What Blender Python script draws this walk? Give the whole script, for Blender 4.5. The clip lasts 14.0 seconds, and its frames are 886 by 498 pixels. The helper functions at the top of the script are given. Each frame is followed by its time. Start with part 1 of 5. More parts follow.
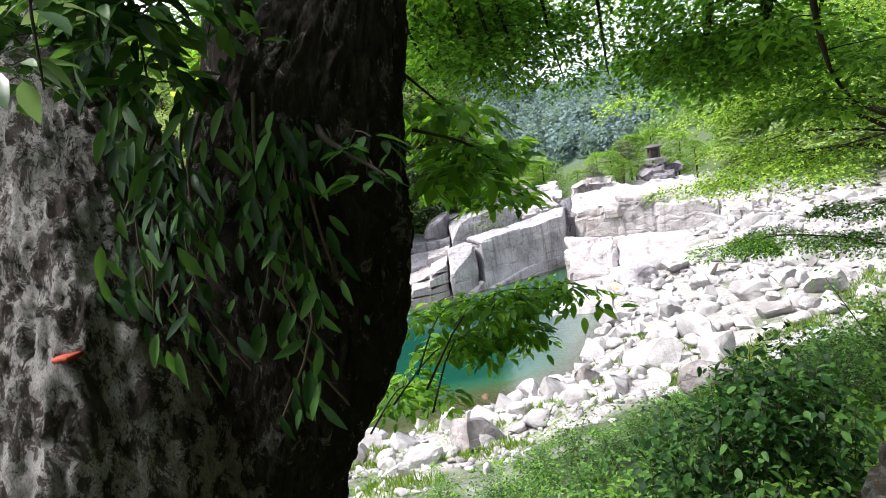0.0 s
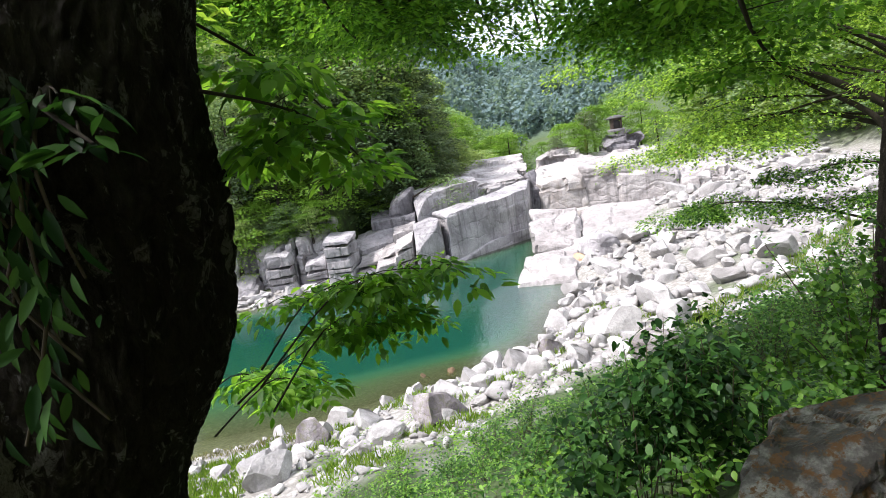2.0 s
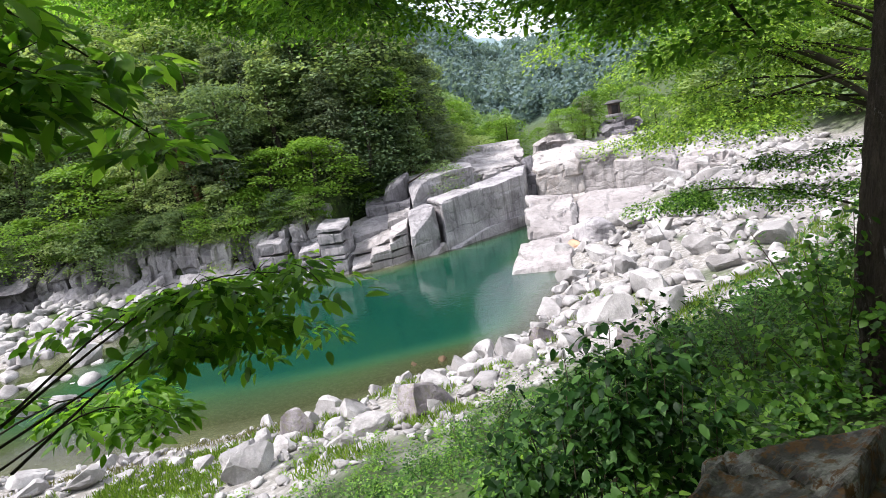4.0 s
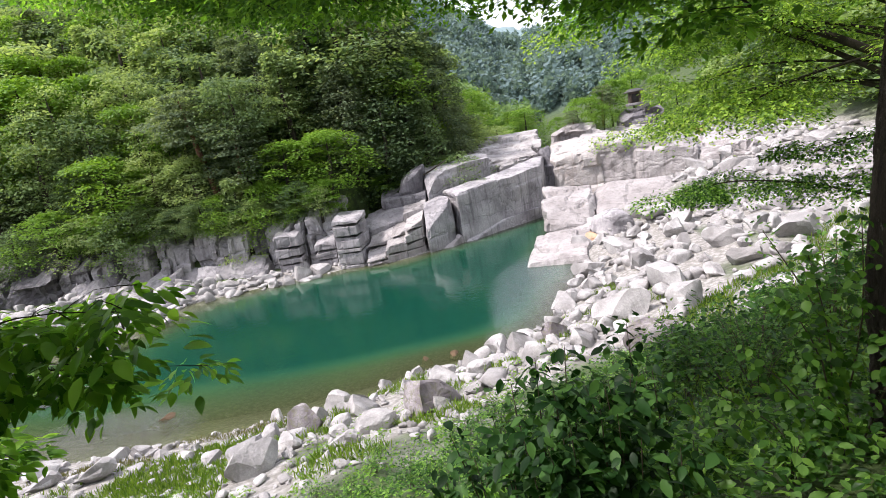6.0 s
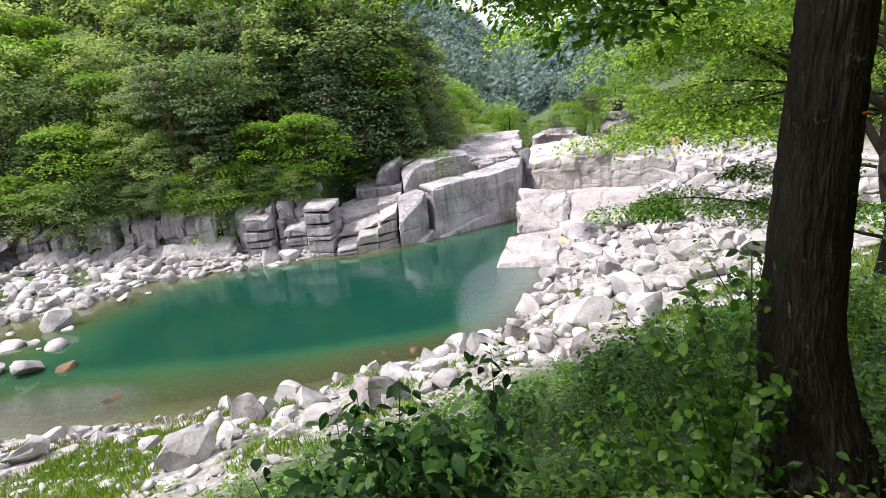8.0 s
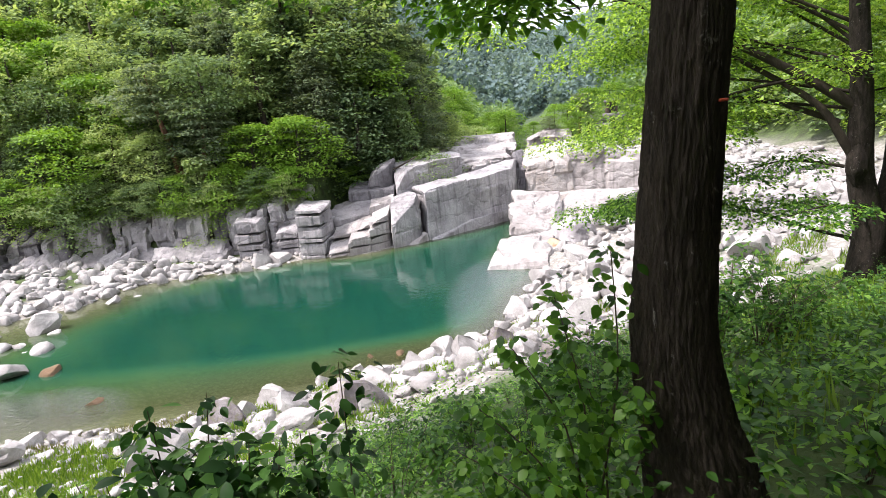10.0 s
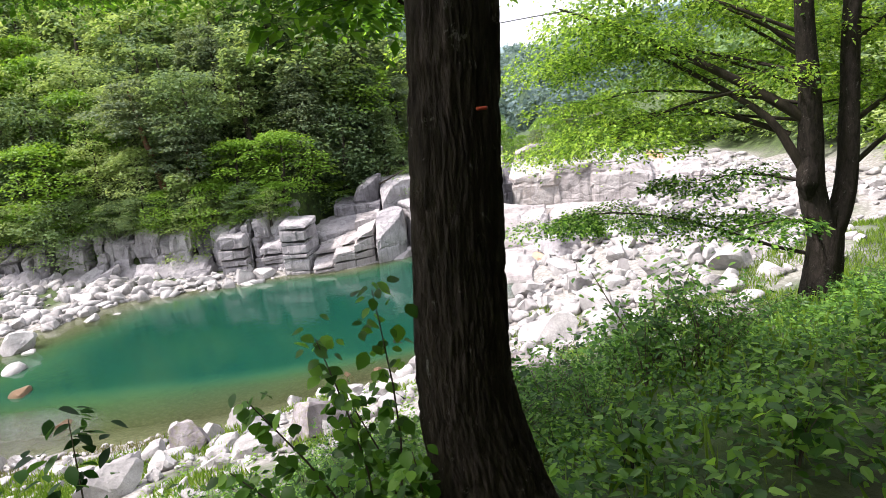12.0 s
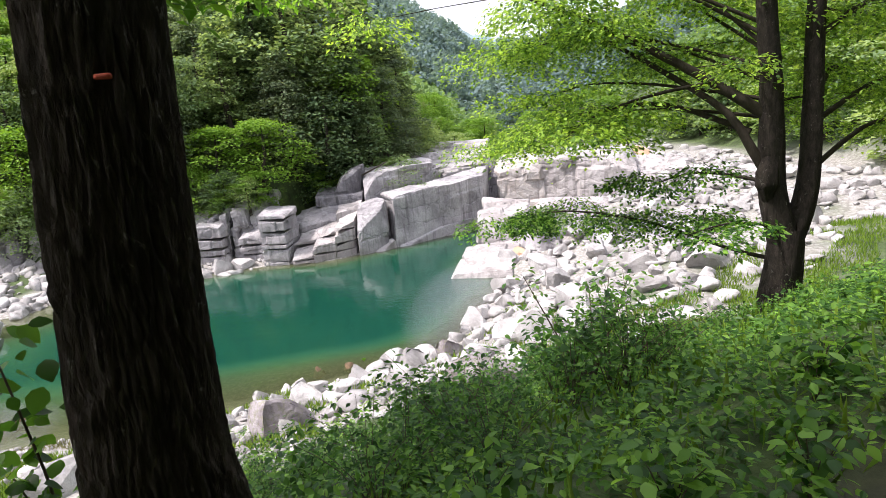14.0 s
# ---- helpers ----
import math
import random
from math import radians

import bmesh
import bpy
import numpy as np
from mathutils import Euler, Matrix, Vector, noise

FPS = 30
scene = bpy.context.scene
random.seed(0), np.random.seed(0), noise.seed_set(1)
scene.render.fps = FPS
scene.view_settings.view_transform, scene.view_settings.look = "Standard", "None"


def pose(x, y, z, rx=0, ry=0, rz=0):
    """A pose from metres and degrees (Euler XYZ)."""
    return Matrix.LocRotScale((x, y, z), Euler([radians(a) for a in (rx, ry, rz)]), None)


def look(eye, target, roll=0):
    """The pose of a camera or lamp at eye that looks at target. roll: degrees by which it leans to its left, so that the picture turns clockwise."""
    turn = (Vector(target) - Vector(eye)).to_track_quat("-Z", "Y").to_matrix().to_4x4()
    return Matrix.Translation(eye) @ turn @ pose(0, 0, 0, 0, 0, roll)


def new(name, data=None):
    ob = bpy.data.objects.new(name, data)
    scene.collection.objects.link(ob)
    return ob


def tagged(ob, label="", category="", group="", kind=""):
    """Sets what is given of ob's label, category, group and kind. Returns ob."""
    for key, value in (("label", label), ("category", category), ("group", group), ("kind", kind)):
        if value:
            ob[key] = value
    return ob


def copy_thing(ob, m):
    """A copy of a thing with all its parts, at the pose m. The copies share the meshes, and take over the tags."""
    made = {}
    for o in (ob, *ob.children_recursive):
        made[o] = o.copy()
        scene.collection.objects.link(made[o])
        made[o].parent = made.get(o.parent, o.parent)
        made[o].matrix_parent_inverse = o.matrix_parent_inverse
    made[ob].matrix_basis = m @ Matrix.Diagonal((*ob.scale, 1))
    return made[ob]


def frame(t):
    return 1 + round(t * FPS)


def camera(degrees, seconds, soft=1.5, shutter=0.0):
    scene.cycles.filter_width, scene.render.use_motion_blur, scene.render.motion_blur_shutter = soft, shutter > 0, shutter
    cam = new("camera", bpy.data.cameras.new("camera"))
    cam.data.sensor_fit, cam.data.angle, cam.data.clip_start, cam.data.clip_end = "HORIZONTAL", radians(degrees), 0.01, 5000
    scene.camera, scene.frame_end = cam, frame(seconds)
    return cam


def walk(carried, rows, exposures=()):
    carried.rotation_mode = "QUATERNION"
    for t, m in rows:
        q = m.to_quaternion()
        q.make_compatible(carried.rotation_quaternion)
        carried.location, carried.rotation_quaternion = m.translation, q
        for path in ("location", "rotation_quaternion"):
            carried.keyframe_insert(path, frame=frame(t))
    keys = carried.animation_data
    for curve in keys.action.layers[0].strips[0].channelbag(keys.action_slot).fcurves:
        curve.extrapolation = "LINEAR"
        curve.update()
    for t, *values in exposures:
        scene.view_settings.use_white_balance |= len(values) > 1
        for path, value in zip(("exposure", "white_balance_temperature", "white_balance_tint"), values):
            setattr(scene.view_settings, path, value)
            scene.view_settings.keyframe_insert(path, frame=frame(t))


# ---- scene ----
cam = camera(77.2, 14.0, soft=0.85)

PATH = [
    (0, (0.499, -0.58, 1.951), (0.304, 1.396, 1.714), -8.1),
    (0.5, (0.553, -0.541, 1.934), (0.377, 1.431, 1.653), -9.2),
    (1, (0.643, -0.461, 1.914), (0.481, 1.505, 1.583), -9.3),
    (1.5, (0.74, -0.398, 1.9), (0.606, 1.567, 1.55), -9.4),
    (2, (0.872, -0.361, 1.877), (0.773, 1.607, 1.536), -9.3),
    (2.5, (0.972, -0.285, 1.851), (0.895, 1.683, 1.503), -9.4),
    (3, (1.079, -0.148, 1.814), (1.011, 1.817, 1.446), -9.5),
    (5.5, (1.609, 0.407, 1.743), (1.428, 2.358, 1.344), -9.5),
    (6, (1.698, 0.523, 1.727), (1.519, 2.472, 1.319), -9.9),
    (6.5, (1.792, 0.625, 1.709), (1.625, 2.574, 1.294), -9.4),
    (7, (1.972, 0.718, 1.692), (1.831, 2.668, 1.272), -8.1),
    (7.5, (2.096, 0.771, 1.685), (1.983, 2.719, 1.249), -6.9),
    (8, (2.256, 0.904, 1.654), (2.154, 2.853, 1.216), -5.5),
    (10.5, (3.074, 1.165, 1.526), (2.981, 3.117, 1.102), -5.7),
    (11, (3.284, 1.259, 1.505), (3.215, 3.215, 1.094), -6.3),
    (11.5, (3.497, 1.398, 1.485), (3.426, 3.357, 1.091), -6.5),
    (12, (3.724, 1.49, 1.465), (3.651, 3.452, 1.08), -5.9),
    (12.5, (3.904, 1.604, 1.43), (3.838, 3.563, 1.03), -5.6),
    (13, (4.046, 1.798, 1.408), (3.995, 3.752, 0.984), -5.2),
    (13.5, (4.226, 1.937, 1.397), (4.182, 3.89, 0.971), -4.8),
    (14, (4.463, 2.046, 1.388), (4.424, 4.002, 0.972), -4.8),
]
walk(cam, [(t, look(eye, target, roll)) for t, eye, target, roll in PATH],
     exposures=[(0.0, 1.36, 6200, 15), (3.0, 1.04, 6200, 15), (6.5, 0.9, 6350, 18), (11.0, 1.3, 6450, 18), (14.0, 1.14, 6400, 18)])

# ---- light ----
SUN_EL, SUN_AZ = radians(57), radians(-102)      # azimuth clockwise from +y
world = bpy.data.worlds.new("sky")
scene.world = world
world.use_nodes = True
wn = world.node_tree.nodes
sky = wn.new("ShaderNodeTexSky")
sky.sky_type = "NISHITA"
sky.sun_disc = False
sky.sun_elevation, sky.sun_rotation = SUN_EL, SUN_AZ
sky.air_density, sky.dust_density, sky.ozone_density = 1.0, 3.0, 0.5
veil = wn.new("ShaderNodeMix")          # thin bright cloud over the whole sky
veil.data_type = "RGBA"
veil.inputs[0].default_value = 0.65
veil.inputs[7].default_value = (6.3, 6.4, 6.5, 1)
world.node_tree.links.new(sky.outputs[0], veil.inputs[6])
world.node_tree.links.new(veil.outputs[2], wn["Background"].inputs[0])
wn["Background"].inputs[1].default_value = 0.15
sun_data = bpy.data.lights.new("sun", "SUN")
sun_data.energy, sun_data.angle, sun_data.color = 3.0, radians(5.0), (1.0, 0.95, 0.88)
sun = new("sun", sun_data)
sun_way = Vector((math.sin(SUN_AZ) * math.cos(SUN_EL), math.cos(SUN_AZ) * math.cos(SUN_EL), math.sin(SUN_EL)))
sun.matrix_world = look(sun_way * 200, (0, 0, 0))

# ---- materials ----


def nodes_of(name):
    m = bpy.data.materials.new(name)
    m.use_nodes = True
    nt = m.node_tree
    return m, nt, nt.nodes, nt.links, nt.nodes["Principled BSDF"]


def add(nt, kind, **values):
    n = nt.nodes.new(kind)
    for k, v in values.items():
        if k in n.inputs:
            n.inputs[k].default_value = v
    return n


def ramp(nt, source, stops):
    r = nt.nodes.new("ShaderNodeValToRGB")
    while len(r.color_ramp.elements) < len(stops):
        r.color_ramp.elements.new(0.5)
    for e, (p, c) in zip(r.color_ramp.elements, stops):
        e.position, e.color = p, (*c, 1)
    nt.links.new(source, r.inputs[0])
    return r.outputs[0]


def blend(nt, factor, a, b, how="MIX"):
    m = nt.nodes.new("ShaderNodeMix")
    m.data_type, m.blend_type = "RGBA", how
    for sock, v in ((m.inputs[0], factor), (m.inputs[6], a), (m.inputs[7], b)):
        if isinstance(v, (int, float)):
            sock.default_value = v
        elif isinstance(v, tuple):
            sock.default_value = (*v, 1)
        else:
            nt.links.new(v, sock)
    return m.outputs[2]


def stretched(nt, scale):
    co = nt.nodes.new("ShaderNodeTexCoord")
    mp = nt.nodes.new("ShaderNodeMapping")
    mp.inputs["Scale"].default_value = scale
    nt.links.new(co.outputs["Object"], mp.inputs[0])
    return mp.outputs[0]


def bump(nt, height, strength, distance, bsdf, before=None):
    b = nt.nodes.new("ShaderNodeBump")
    b.inputs["Strength"].default_value, b.inputs["Distance"].default_value = strength, distance
    nt.links.new(height, b.inputs["Height"])
    if before:
        nt.links.new(before, b.inputs["Normal"])
    nt.links.new(b.outputs[0], bsdf.inputs["Normal"])
    return b.outputs[0]


def granite(name, light, mid, dark, scale=1.0, streak=0.35, lichen=0.0, joint=0.55, moss=(0.1, 0.12, 0.03)):
    """Weathered rock: broad stains, fine speckle, streaks running down, cracks."""
    m, nt, nn, ln, bs = nodes_of(name)
    co = stretched(nt, (scale, scale, scale))
    info = nn.new("ShaderNodeObjectInfo")
    off = nn.new("ShaderNodeVectorMath")
    off.operation = "ADD"
    rnd = nn.new("ShaderNodeVectorMath")
    rnd.operation = "SCALE"
    comb = nn.new("ShaderNodeCombineXYZ")
    for i in range(3):
        ln.new(info.outputs["Random"], comb.inputs[i])
    ln.new(comb.outputs[0], rnd.inputs[0])
    rnd.inputs["Scale"].default_value = 37.0
    ln.new(co, off.inputs[0])
    ln.new(rnd.outputs[0], off.inputs[1])
    co = off.outputs[0]
    big = add(nt, "ShaderNodeTexNoise", Scale=0.55, Detail=6.0, Roughness=0.62)
    fine = add(nt, "ShaderNodeTexNoise", Scale=14.0, Detail=5.0, Roughness=0.75)
    crack = nn.new("ShaderNodeTexVoronoi")
    crack.feature = "DISTANCE_TO_EDGE"
    crack.inputs["Scale"].default_value = 0.5
    warp = add(nt, "ShaderNodeTexNoise", Scale=1.3, Detail=3.0)
    wv = nn.new("ShaderNodeVectorMath")
    wv.operation = "ADD"
    for n in (big, fine, warp):
        ln.new(co, n.inputs["Vector"])
    flatten = nn.new("ShaderNodeVectorMath")
    flatten.operation = "MULTIPLY"
    flatten.inputs[1].default_value = (0.55, 0.55, 1.7)
    ln.new(co, flatten.inputs[0])
    ln.new(flatten.outputs[0], wv.inputs[0])
    ln.new(warp.outputs["Color"], wv.inputs[1])
    ln.new(wv.outputs[0], crack.inputs["Vector"])
    run = add(nt, "ShaderNodeTexNoise", Scale=1.0, Detail=5.0, Roughness=0.6)
    ln.new(stretched(nt, (3.6 * scale, 3.6 * scale, 0.3 * scale)), run.inputs["Vector"])
    c = ramp(nt, big.outputs[0], ((0.32, dark), (0.47, mid), (0.6, light)))
    c = blend(nt, ramp(nt, run.outputs[0], ((0.52, (0, 0, 0)), (0.62, (streak,) * 3))), c, tuple(v * 0.45 for v in dark))
    c = blend(nt, ramp(nt, fine.outputs[0], ((0.42, (0.35,) * 3), (0.6, (0, 0, 0)))), c, dark)
    open_crack = blend(nt, 1.0, ramp(nt, crack.outputs[0], ((0.0, (joint,) * 3), (0.014, (0, 0, 0)))), ramp(nt, warp.outputs[0], ((0.42, (0.1,) * 3), (0.56, (1, 1, 1)))), "MULTIPLY")
    c = blend(nt, open_crack, c, tuple(v * 0.35 for v in dark))
    if lichen:
        spot = add(nt, "ShaderNodeTexNoise", Scale=3.1, Detail=7.0, Roughness=0.7)
        ln.new(co, spot.inputs["Vector"])
        c = blend(nt, ramp(nt, spot.outputs[0], ((0.5, (0, 0, 0)), (0.58, (lichen,) * 3))), c, moss)
    isle = nn.new("ShaderNodeNewGeometry")
    tone = nn.new("ShaderNodeMath")
    ln.new(isle.outputs["Random Per Island"], tone.inputs[0])
    ln.new(info.outputs["Random"], tone.inputs[1])
    frac = nn.new("ShaderNodeMath")
    frac.operation = "FRACT"
    ln.new(tone.outputs[0], frac.inputs[0])
    c = blend(nt, ramp(nt, frac.outputs[0], ((0.0, (0, 0, 0)), (0.55, (0.12,) * 3), (1.0, (0.6,) * 3))), c, dark)
    ln.new(c, bs.inputs["Base Color"])
    bs.inputs["Roughness"].default_value = 0.85
    b1 = bump(nt, ramp(nt, crack.outputs[0], ((0.0, (0, 0, 0)), (0.05, (1, 1, 1)))), joint * 0.6, 0.1 / scale, bs)
    b2 = bump(nt, big.outputs[0], 0.9, 0.4 / scale, bs, b1)
    bump(nt, fine.outputs[0], 0.5, 0.02 / scale, bs, b2)
    return m


def leaf_material(name, dark, mid, light, through_gain=1.0, per_object=0.5, gloss=0.5):
    """Thin leaf: diffuse above, light shining through, a little gloss."""
    m, nt, nn, ln, bs = nodes_of(name)
    geo = nn.new("ShaderNodeNewGeometry")
    info = nn.new("ShaderNodeObjectInfo")
    mixv = nn.new("ShaderNodeMix")
    mixv.inputs[0].default_value = per_object
    ln.new(geo.outputs["Random Per Island"], mixv.inputs[2])
    ln.new(info.outputs["Random"], mixv.inputs[3])
    c = ramp(nt, mixv.outputs[0], ((0.12, dark), (0.5, mid), (0.88, light)))
    ln.new(c, bs.inputs["Base Color"])
    bs.inputs["Roughness"].default_value = gloss
    bs.inputs["Specular IOR Level"].default_value = 0.25
    tr = nn.new("ShaderNodeBsdfTranslucent")
    ln.new(blend(nt, 1.0, c, (1.15 * through_gain, 1.1 * through_gain, 0.6 * through_gain), "MULTIPLY"), tr.inputs[0])
    mx = nn.new("ShaderNodeMixShader")
    mx.inputs[0].default_value = 0.45
    ln.new(bs.outputs[0], mx.inputs[1])
    ln.new(tr.outputs[0], mx.inputs[2])
    ln.new(mx.outputs[0], nn["Material Output"].inputs[0])
    return m


def bark_material(name, dark, mid, pale, pale_from, plate=(9, 9, 2.2), relief=0.03, crackle=0.5):
    """Bark: furrows along the stem, flakes, and pale lichen in ragged patches."""
    m, nt, nn, ln, bs = nodes_of(name)
    co = stretched(nt, plate)
    big = add(nt, "ShaderNodeTexNoise", Scale=1.0, Detail=9.0, Roughness=0.7, Distortion=0.6)
    fur = nn.new("ShaderNodeTexNoise")
    fur.noise_type = "RIDGED_MULTIFRACTAL"
    fur.inputs["Scale"].default_value, fur.inputs["Detail"].default_value, fur.inputs["Roughness"].default_value = 1.3, 6.0, 0.6
    grain = add(nt, "ShaderNodeTexNoise", Scale=7.0, Detail=6.0, Roughness=0.8)
    for n in (big, fur, grain):
        ln.new(co, n.inputs["Vector"])
    patch = add(nt, "ShaderNodeTexNoise", Scale=7.5, Detail=12.0, Roughness=0.8, Distortion=0.5)
    ln.new(stretched(nt, (1.7, 1.7, 1.1)), patch.inputs["Vector"])
    c = ramp(nt, big.outputs[0], ((0.35, dark), (0.65, mid)))
    c = blend(nt, ramp(nt, patch.outputs[0], ((pale_from, (0, 0, 0)), (pale_from + 0.025, (0.85,) * 3))), c, pale)
    c = blend(nt, ramp(nt, grain.outputs[0], ((0.4, (0.6,) * 3), (0.55, (0, 0, 0)))), c, dark)
    c = blend(nt, ramp(nt, fur.outputs[0], ((0.0, (0, 0, 0)), (0.75, (0, 0, 0)), (1.0, (crackle,) * 3))), c, tuple(v * 0.3 for v in dark))
    ln.new(c, bs.inputs["Base Color"])
    bs.inputs["Roughness"].default_value = 0.92
    bs.inputs["Specular IOR Level"].default_value = 0.2
    b1 = bump(nt, big.outputs[0], 0.9, relief, bs)
    b2 = bump(nt, fur.outputs[0], 0.5, relief * 0.5, bs, b1)
    bump(nt, grain.outputs[0], 0.8, relief * 0.35, bs, b2)
    return m


def plain_material(name, a, b, scale=8.0, rough=0.7):
    m, nt, nn, ln, bs = nodes_of(name)
    n = add(nt, "ShaderNodeTexNoise", Scale=scale, Detail=6.0, Roughness=0.7)
    ln.new(stretched(nt, (1, 1, 1)), n.inputs["Vector"])
    ln.new(ramp(nt, n.outputs[0], ((0.35, a), (0.65, b))), bs.inputs["Base Color"])
    bs.inputs["Roughness"].default_value = rough
    bump(nt, n.outputs[0], 0.4, 0.02, bs)
    return m


ROCK = granite("pale_granite", (0.49, 0.465, 0.46), (0.385, 0.36, 0.355), (0.22, 0.2, 0.195), 0.55, 0.4)
ROCK_STAINED = granite("ochre_stained_granite", (0.52, 0.5, 0.49), (0.42, 0.395, 0.385), (0.26, 0.23, 0.215), 0.6, 0.3, 0.15, 0.4, (0.4, 0.31, 0.21))
ROCK_GREY = granite("grey_granite", (0.48, 0.46, 0.47), (0.36, 0.345, 0.355), (0.17, 0.16, 0.17), 0.6, 0.5)
ROCK_DARK = granite("dark_rock", (0.26, 0.25, 0.265), (0.16, 0.15, 0.165), (0.065, 0.06, 0.065), 0.6, 0.6)
BOULDER = granite("boulder_granite", (0.54, 0.525, 0.515), (0.4, 0.385, 0.38), (0.2, 0.19, 0.185), 1.6, 0.2, 0.0, 0.14)
ROCK_PURPLE = granite("purplish_rock", (0.4, 0.37, 0.38), (0.24, 0.21, 0.22), (0.1, 0.085, 0.095), 3.0, 0.3, 0.5, 0.5, (0.16, 0.17, 0.06))
ROCK_MOSSY = granite("mossy_rock", (0.42, 0.41, 0.38), (0.07, 0.063, 0.056), (0.022, 0.019, 0.017), 8.0, 0.2, 1.0, 0.5, (0.13, 0.06, 0.012))
ROCK_ORANGE = granite("orange_rock", (0.62, 0.42, 0.28), (0.52, 0.34, 0.22), (0.4, 0.24, 0.16), 1.0, 0.1)
ROCK_SUNK = granite("algae_brown_rock", (0.2, 0.125, 0.065), (0.15, 0.09, 0.045), (0.08, 0.05, 0.027), 1.0, 0.1)

LEAF_MAPLE = leaf_material("maple_leaf", (0.045, 0.1, 0.02), (0.15, 0.27, 0.04), (0.34, 0.48, 0.085), 1.9, 0.15)
LEAF_CANOPY = leaf_material("canopy_leaf", (0.045, 0.12, 0.015), (0.1, 0.23, 0.025), (0.2, 0.37, 0.05), 2.0, 0.1)
LEAF_BUSH = leaf_material("bush_leaf", (0.02, 0.06, 0.014), (0.055, 0.145, 0.026), (0.15, 0.29, 0.06), 1.5, 0.2, 0.38)
# herb green, also the shaded tone of the maple's low boughs
LEAF_HERB_LOW_MAPLE = leaf_material("herb_and_shaded_maple_leaf", (0.02, 0.065, 0.012), (0.07, 0.175, 0.025), (0.22, 0.4, 0.065), 1.5, 0.15, 0.4)
LEAF_SAPLING = leaf_material("sapling_leaf", (0.03, 0.08, 0.015), (0.065, 0.165, 0.025), (0.14, 0.28, 0.045), 1.7, 0.0, 0.4)
LEAF_PALE = leaf_material("pale_glossy_leaf", (0.1, 0.18, 0.1), (0.16, 0.27, 0.14), (0.25, 0.36, 0.22), 1.0, 0.0, 0.35)
# dark ivy green, also the stand-in for other leaves in shade
LEAF_IVY_SHADED = leaf_material("ivy_and_shaded_leaf", (0.012, 0.045, 0.01), (0.03, 0.1, 0.02), (0.1, 0.23, 0.05), 0.8, 0.0)
LEAF_FOREST = leaf_material("forest_leaf", (0.07, 0.12, 0.06), (0.17, 0.255, 0.115), (0.33, 0.43, 0.17), 1.2, 0.7, 0.8)
LEAF_PINE = leaf_material("pine_needles", (0.1, 0.15, 0.09), (0.15, 0.205, 0.12), (0.21, 0.27, 0.15), 1.0, 0.4, 0.8)
LEAF_BRIGHT = leaf_material("bright_leaf", (0.1, 0.2, 0.025), (0.14, 0.27, 0.03), (0.2, 0.34, 0.05), 1.2, 0.4)
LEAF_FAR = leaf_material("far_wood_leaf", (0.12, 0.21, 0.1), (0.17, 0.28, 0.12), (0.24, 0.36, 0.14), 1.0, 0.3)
# aerial haze is put into these blue-green leaf colours
LEAF_HAZE_TINT = leaf_material("haze_tinted_leaf", (0.16, 0.24, 0.255), (0.18, 0.265, 0.275), (0.2, 0.29, 0.295), 0.9, 0.3)
GRASS = leaf_material("grass_blade", (0.09, 0.17, 0.02), (0.15, 0.26, 0.03), (0.25, 0.36, 0.06), 1.2, 0.2)
DRY = leaf_material("dry_grass_blade", (0.14, 0.15, 0.06), (0.2, 0.21, 0.09), (0.28, 0.28, 0.13), 1.0, 0.2)
# pale lichened bark, brightened further for the lit stem of the old tree
BARK_PALE = bark_material("lit_lichened_bark", (0.02, 0.016, 0.013), (0.17, 0.147, 0.125), (0.62, 0.61, 0.59), 0.49, (34, 34, 12), 0.11, 0.95)
# darker bark that carries the trunk's shaded side in its colour
BARK_OLD_SHADED = bark_material("damp_shaded_bark", (0.02, 0.016, 0.013), (0.085, 0.072, 0.058), (0.36, 0.35, 0.33), 0.55, (34, 34, 12), 0.1, 0.9)
BARK_DARK = bark_material("dark_flaky_bark", (0.03, 0.025, 0.02), (0.105, 0.083, 0.068), (0.34, 0.32, 0.29), 0.6, (26, 26, 5.0), 0.045)
BARK_LIMB = bark_material("limb_bark", (0.03, 0.025, 0.02), (0.065, 0.053, 0.042), (0.17, 0.16, 0.145), 0.66, (9, 9, 3), 0.012)
BARK_MAPLE = bark_material("dark_maple_bark", (0.012, 0.01, 0.008), (0.055, 0.045, 0.038), (0.2, 0.19, 0.17), 0.6, (18, 18, 6), 0.03)
BARK_RED = bark_material("red_pine_bark", (0.14, 0.07, 0.045), (0.24, 0.13, 0.09), (0.3, 0.2, 0.15), 0.6, (4, 4, 2), 0.02)
TWIG = plain_material("twig", (0.05, 0.035, 0.02), (0.1, 0.075, 0.045), 20)
ORANGE = plain_material("orange_paint", (0.28, 0.03, 0.012), (0.5, 0.07, 0.025), 90)
OLD_WOOD = plain_material("weathered_wood", (0.05, 0.035, 0.028), (0.11, 0.08, 0.065), 6)
DOORWAY_SHADE = plain_material("doorway_shade", (0.012, 0.01, 0.01), (0.02, 0.018, 0.016), 4)
ROOF = plain_material("grey_roof_sheet", (0.04, 0.038, 0.036), (0.085, 0.08, 0.078), 3)

# ---- terrain ----
WATER = -9.535
NEAR_SHORE = ((-300, 26), (-40, 22), (-22, 21.2), (-16, 21.2), (-9, 22.1), (-4.6, 23.4), (-1.2, 25.5), (2.4, 27.4), (4.4, 30.5), (5.8, 35), (8.6, 40.8), (6.3, 46), (8.5, 56), (12, 75), (20, 130), (40, 330))
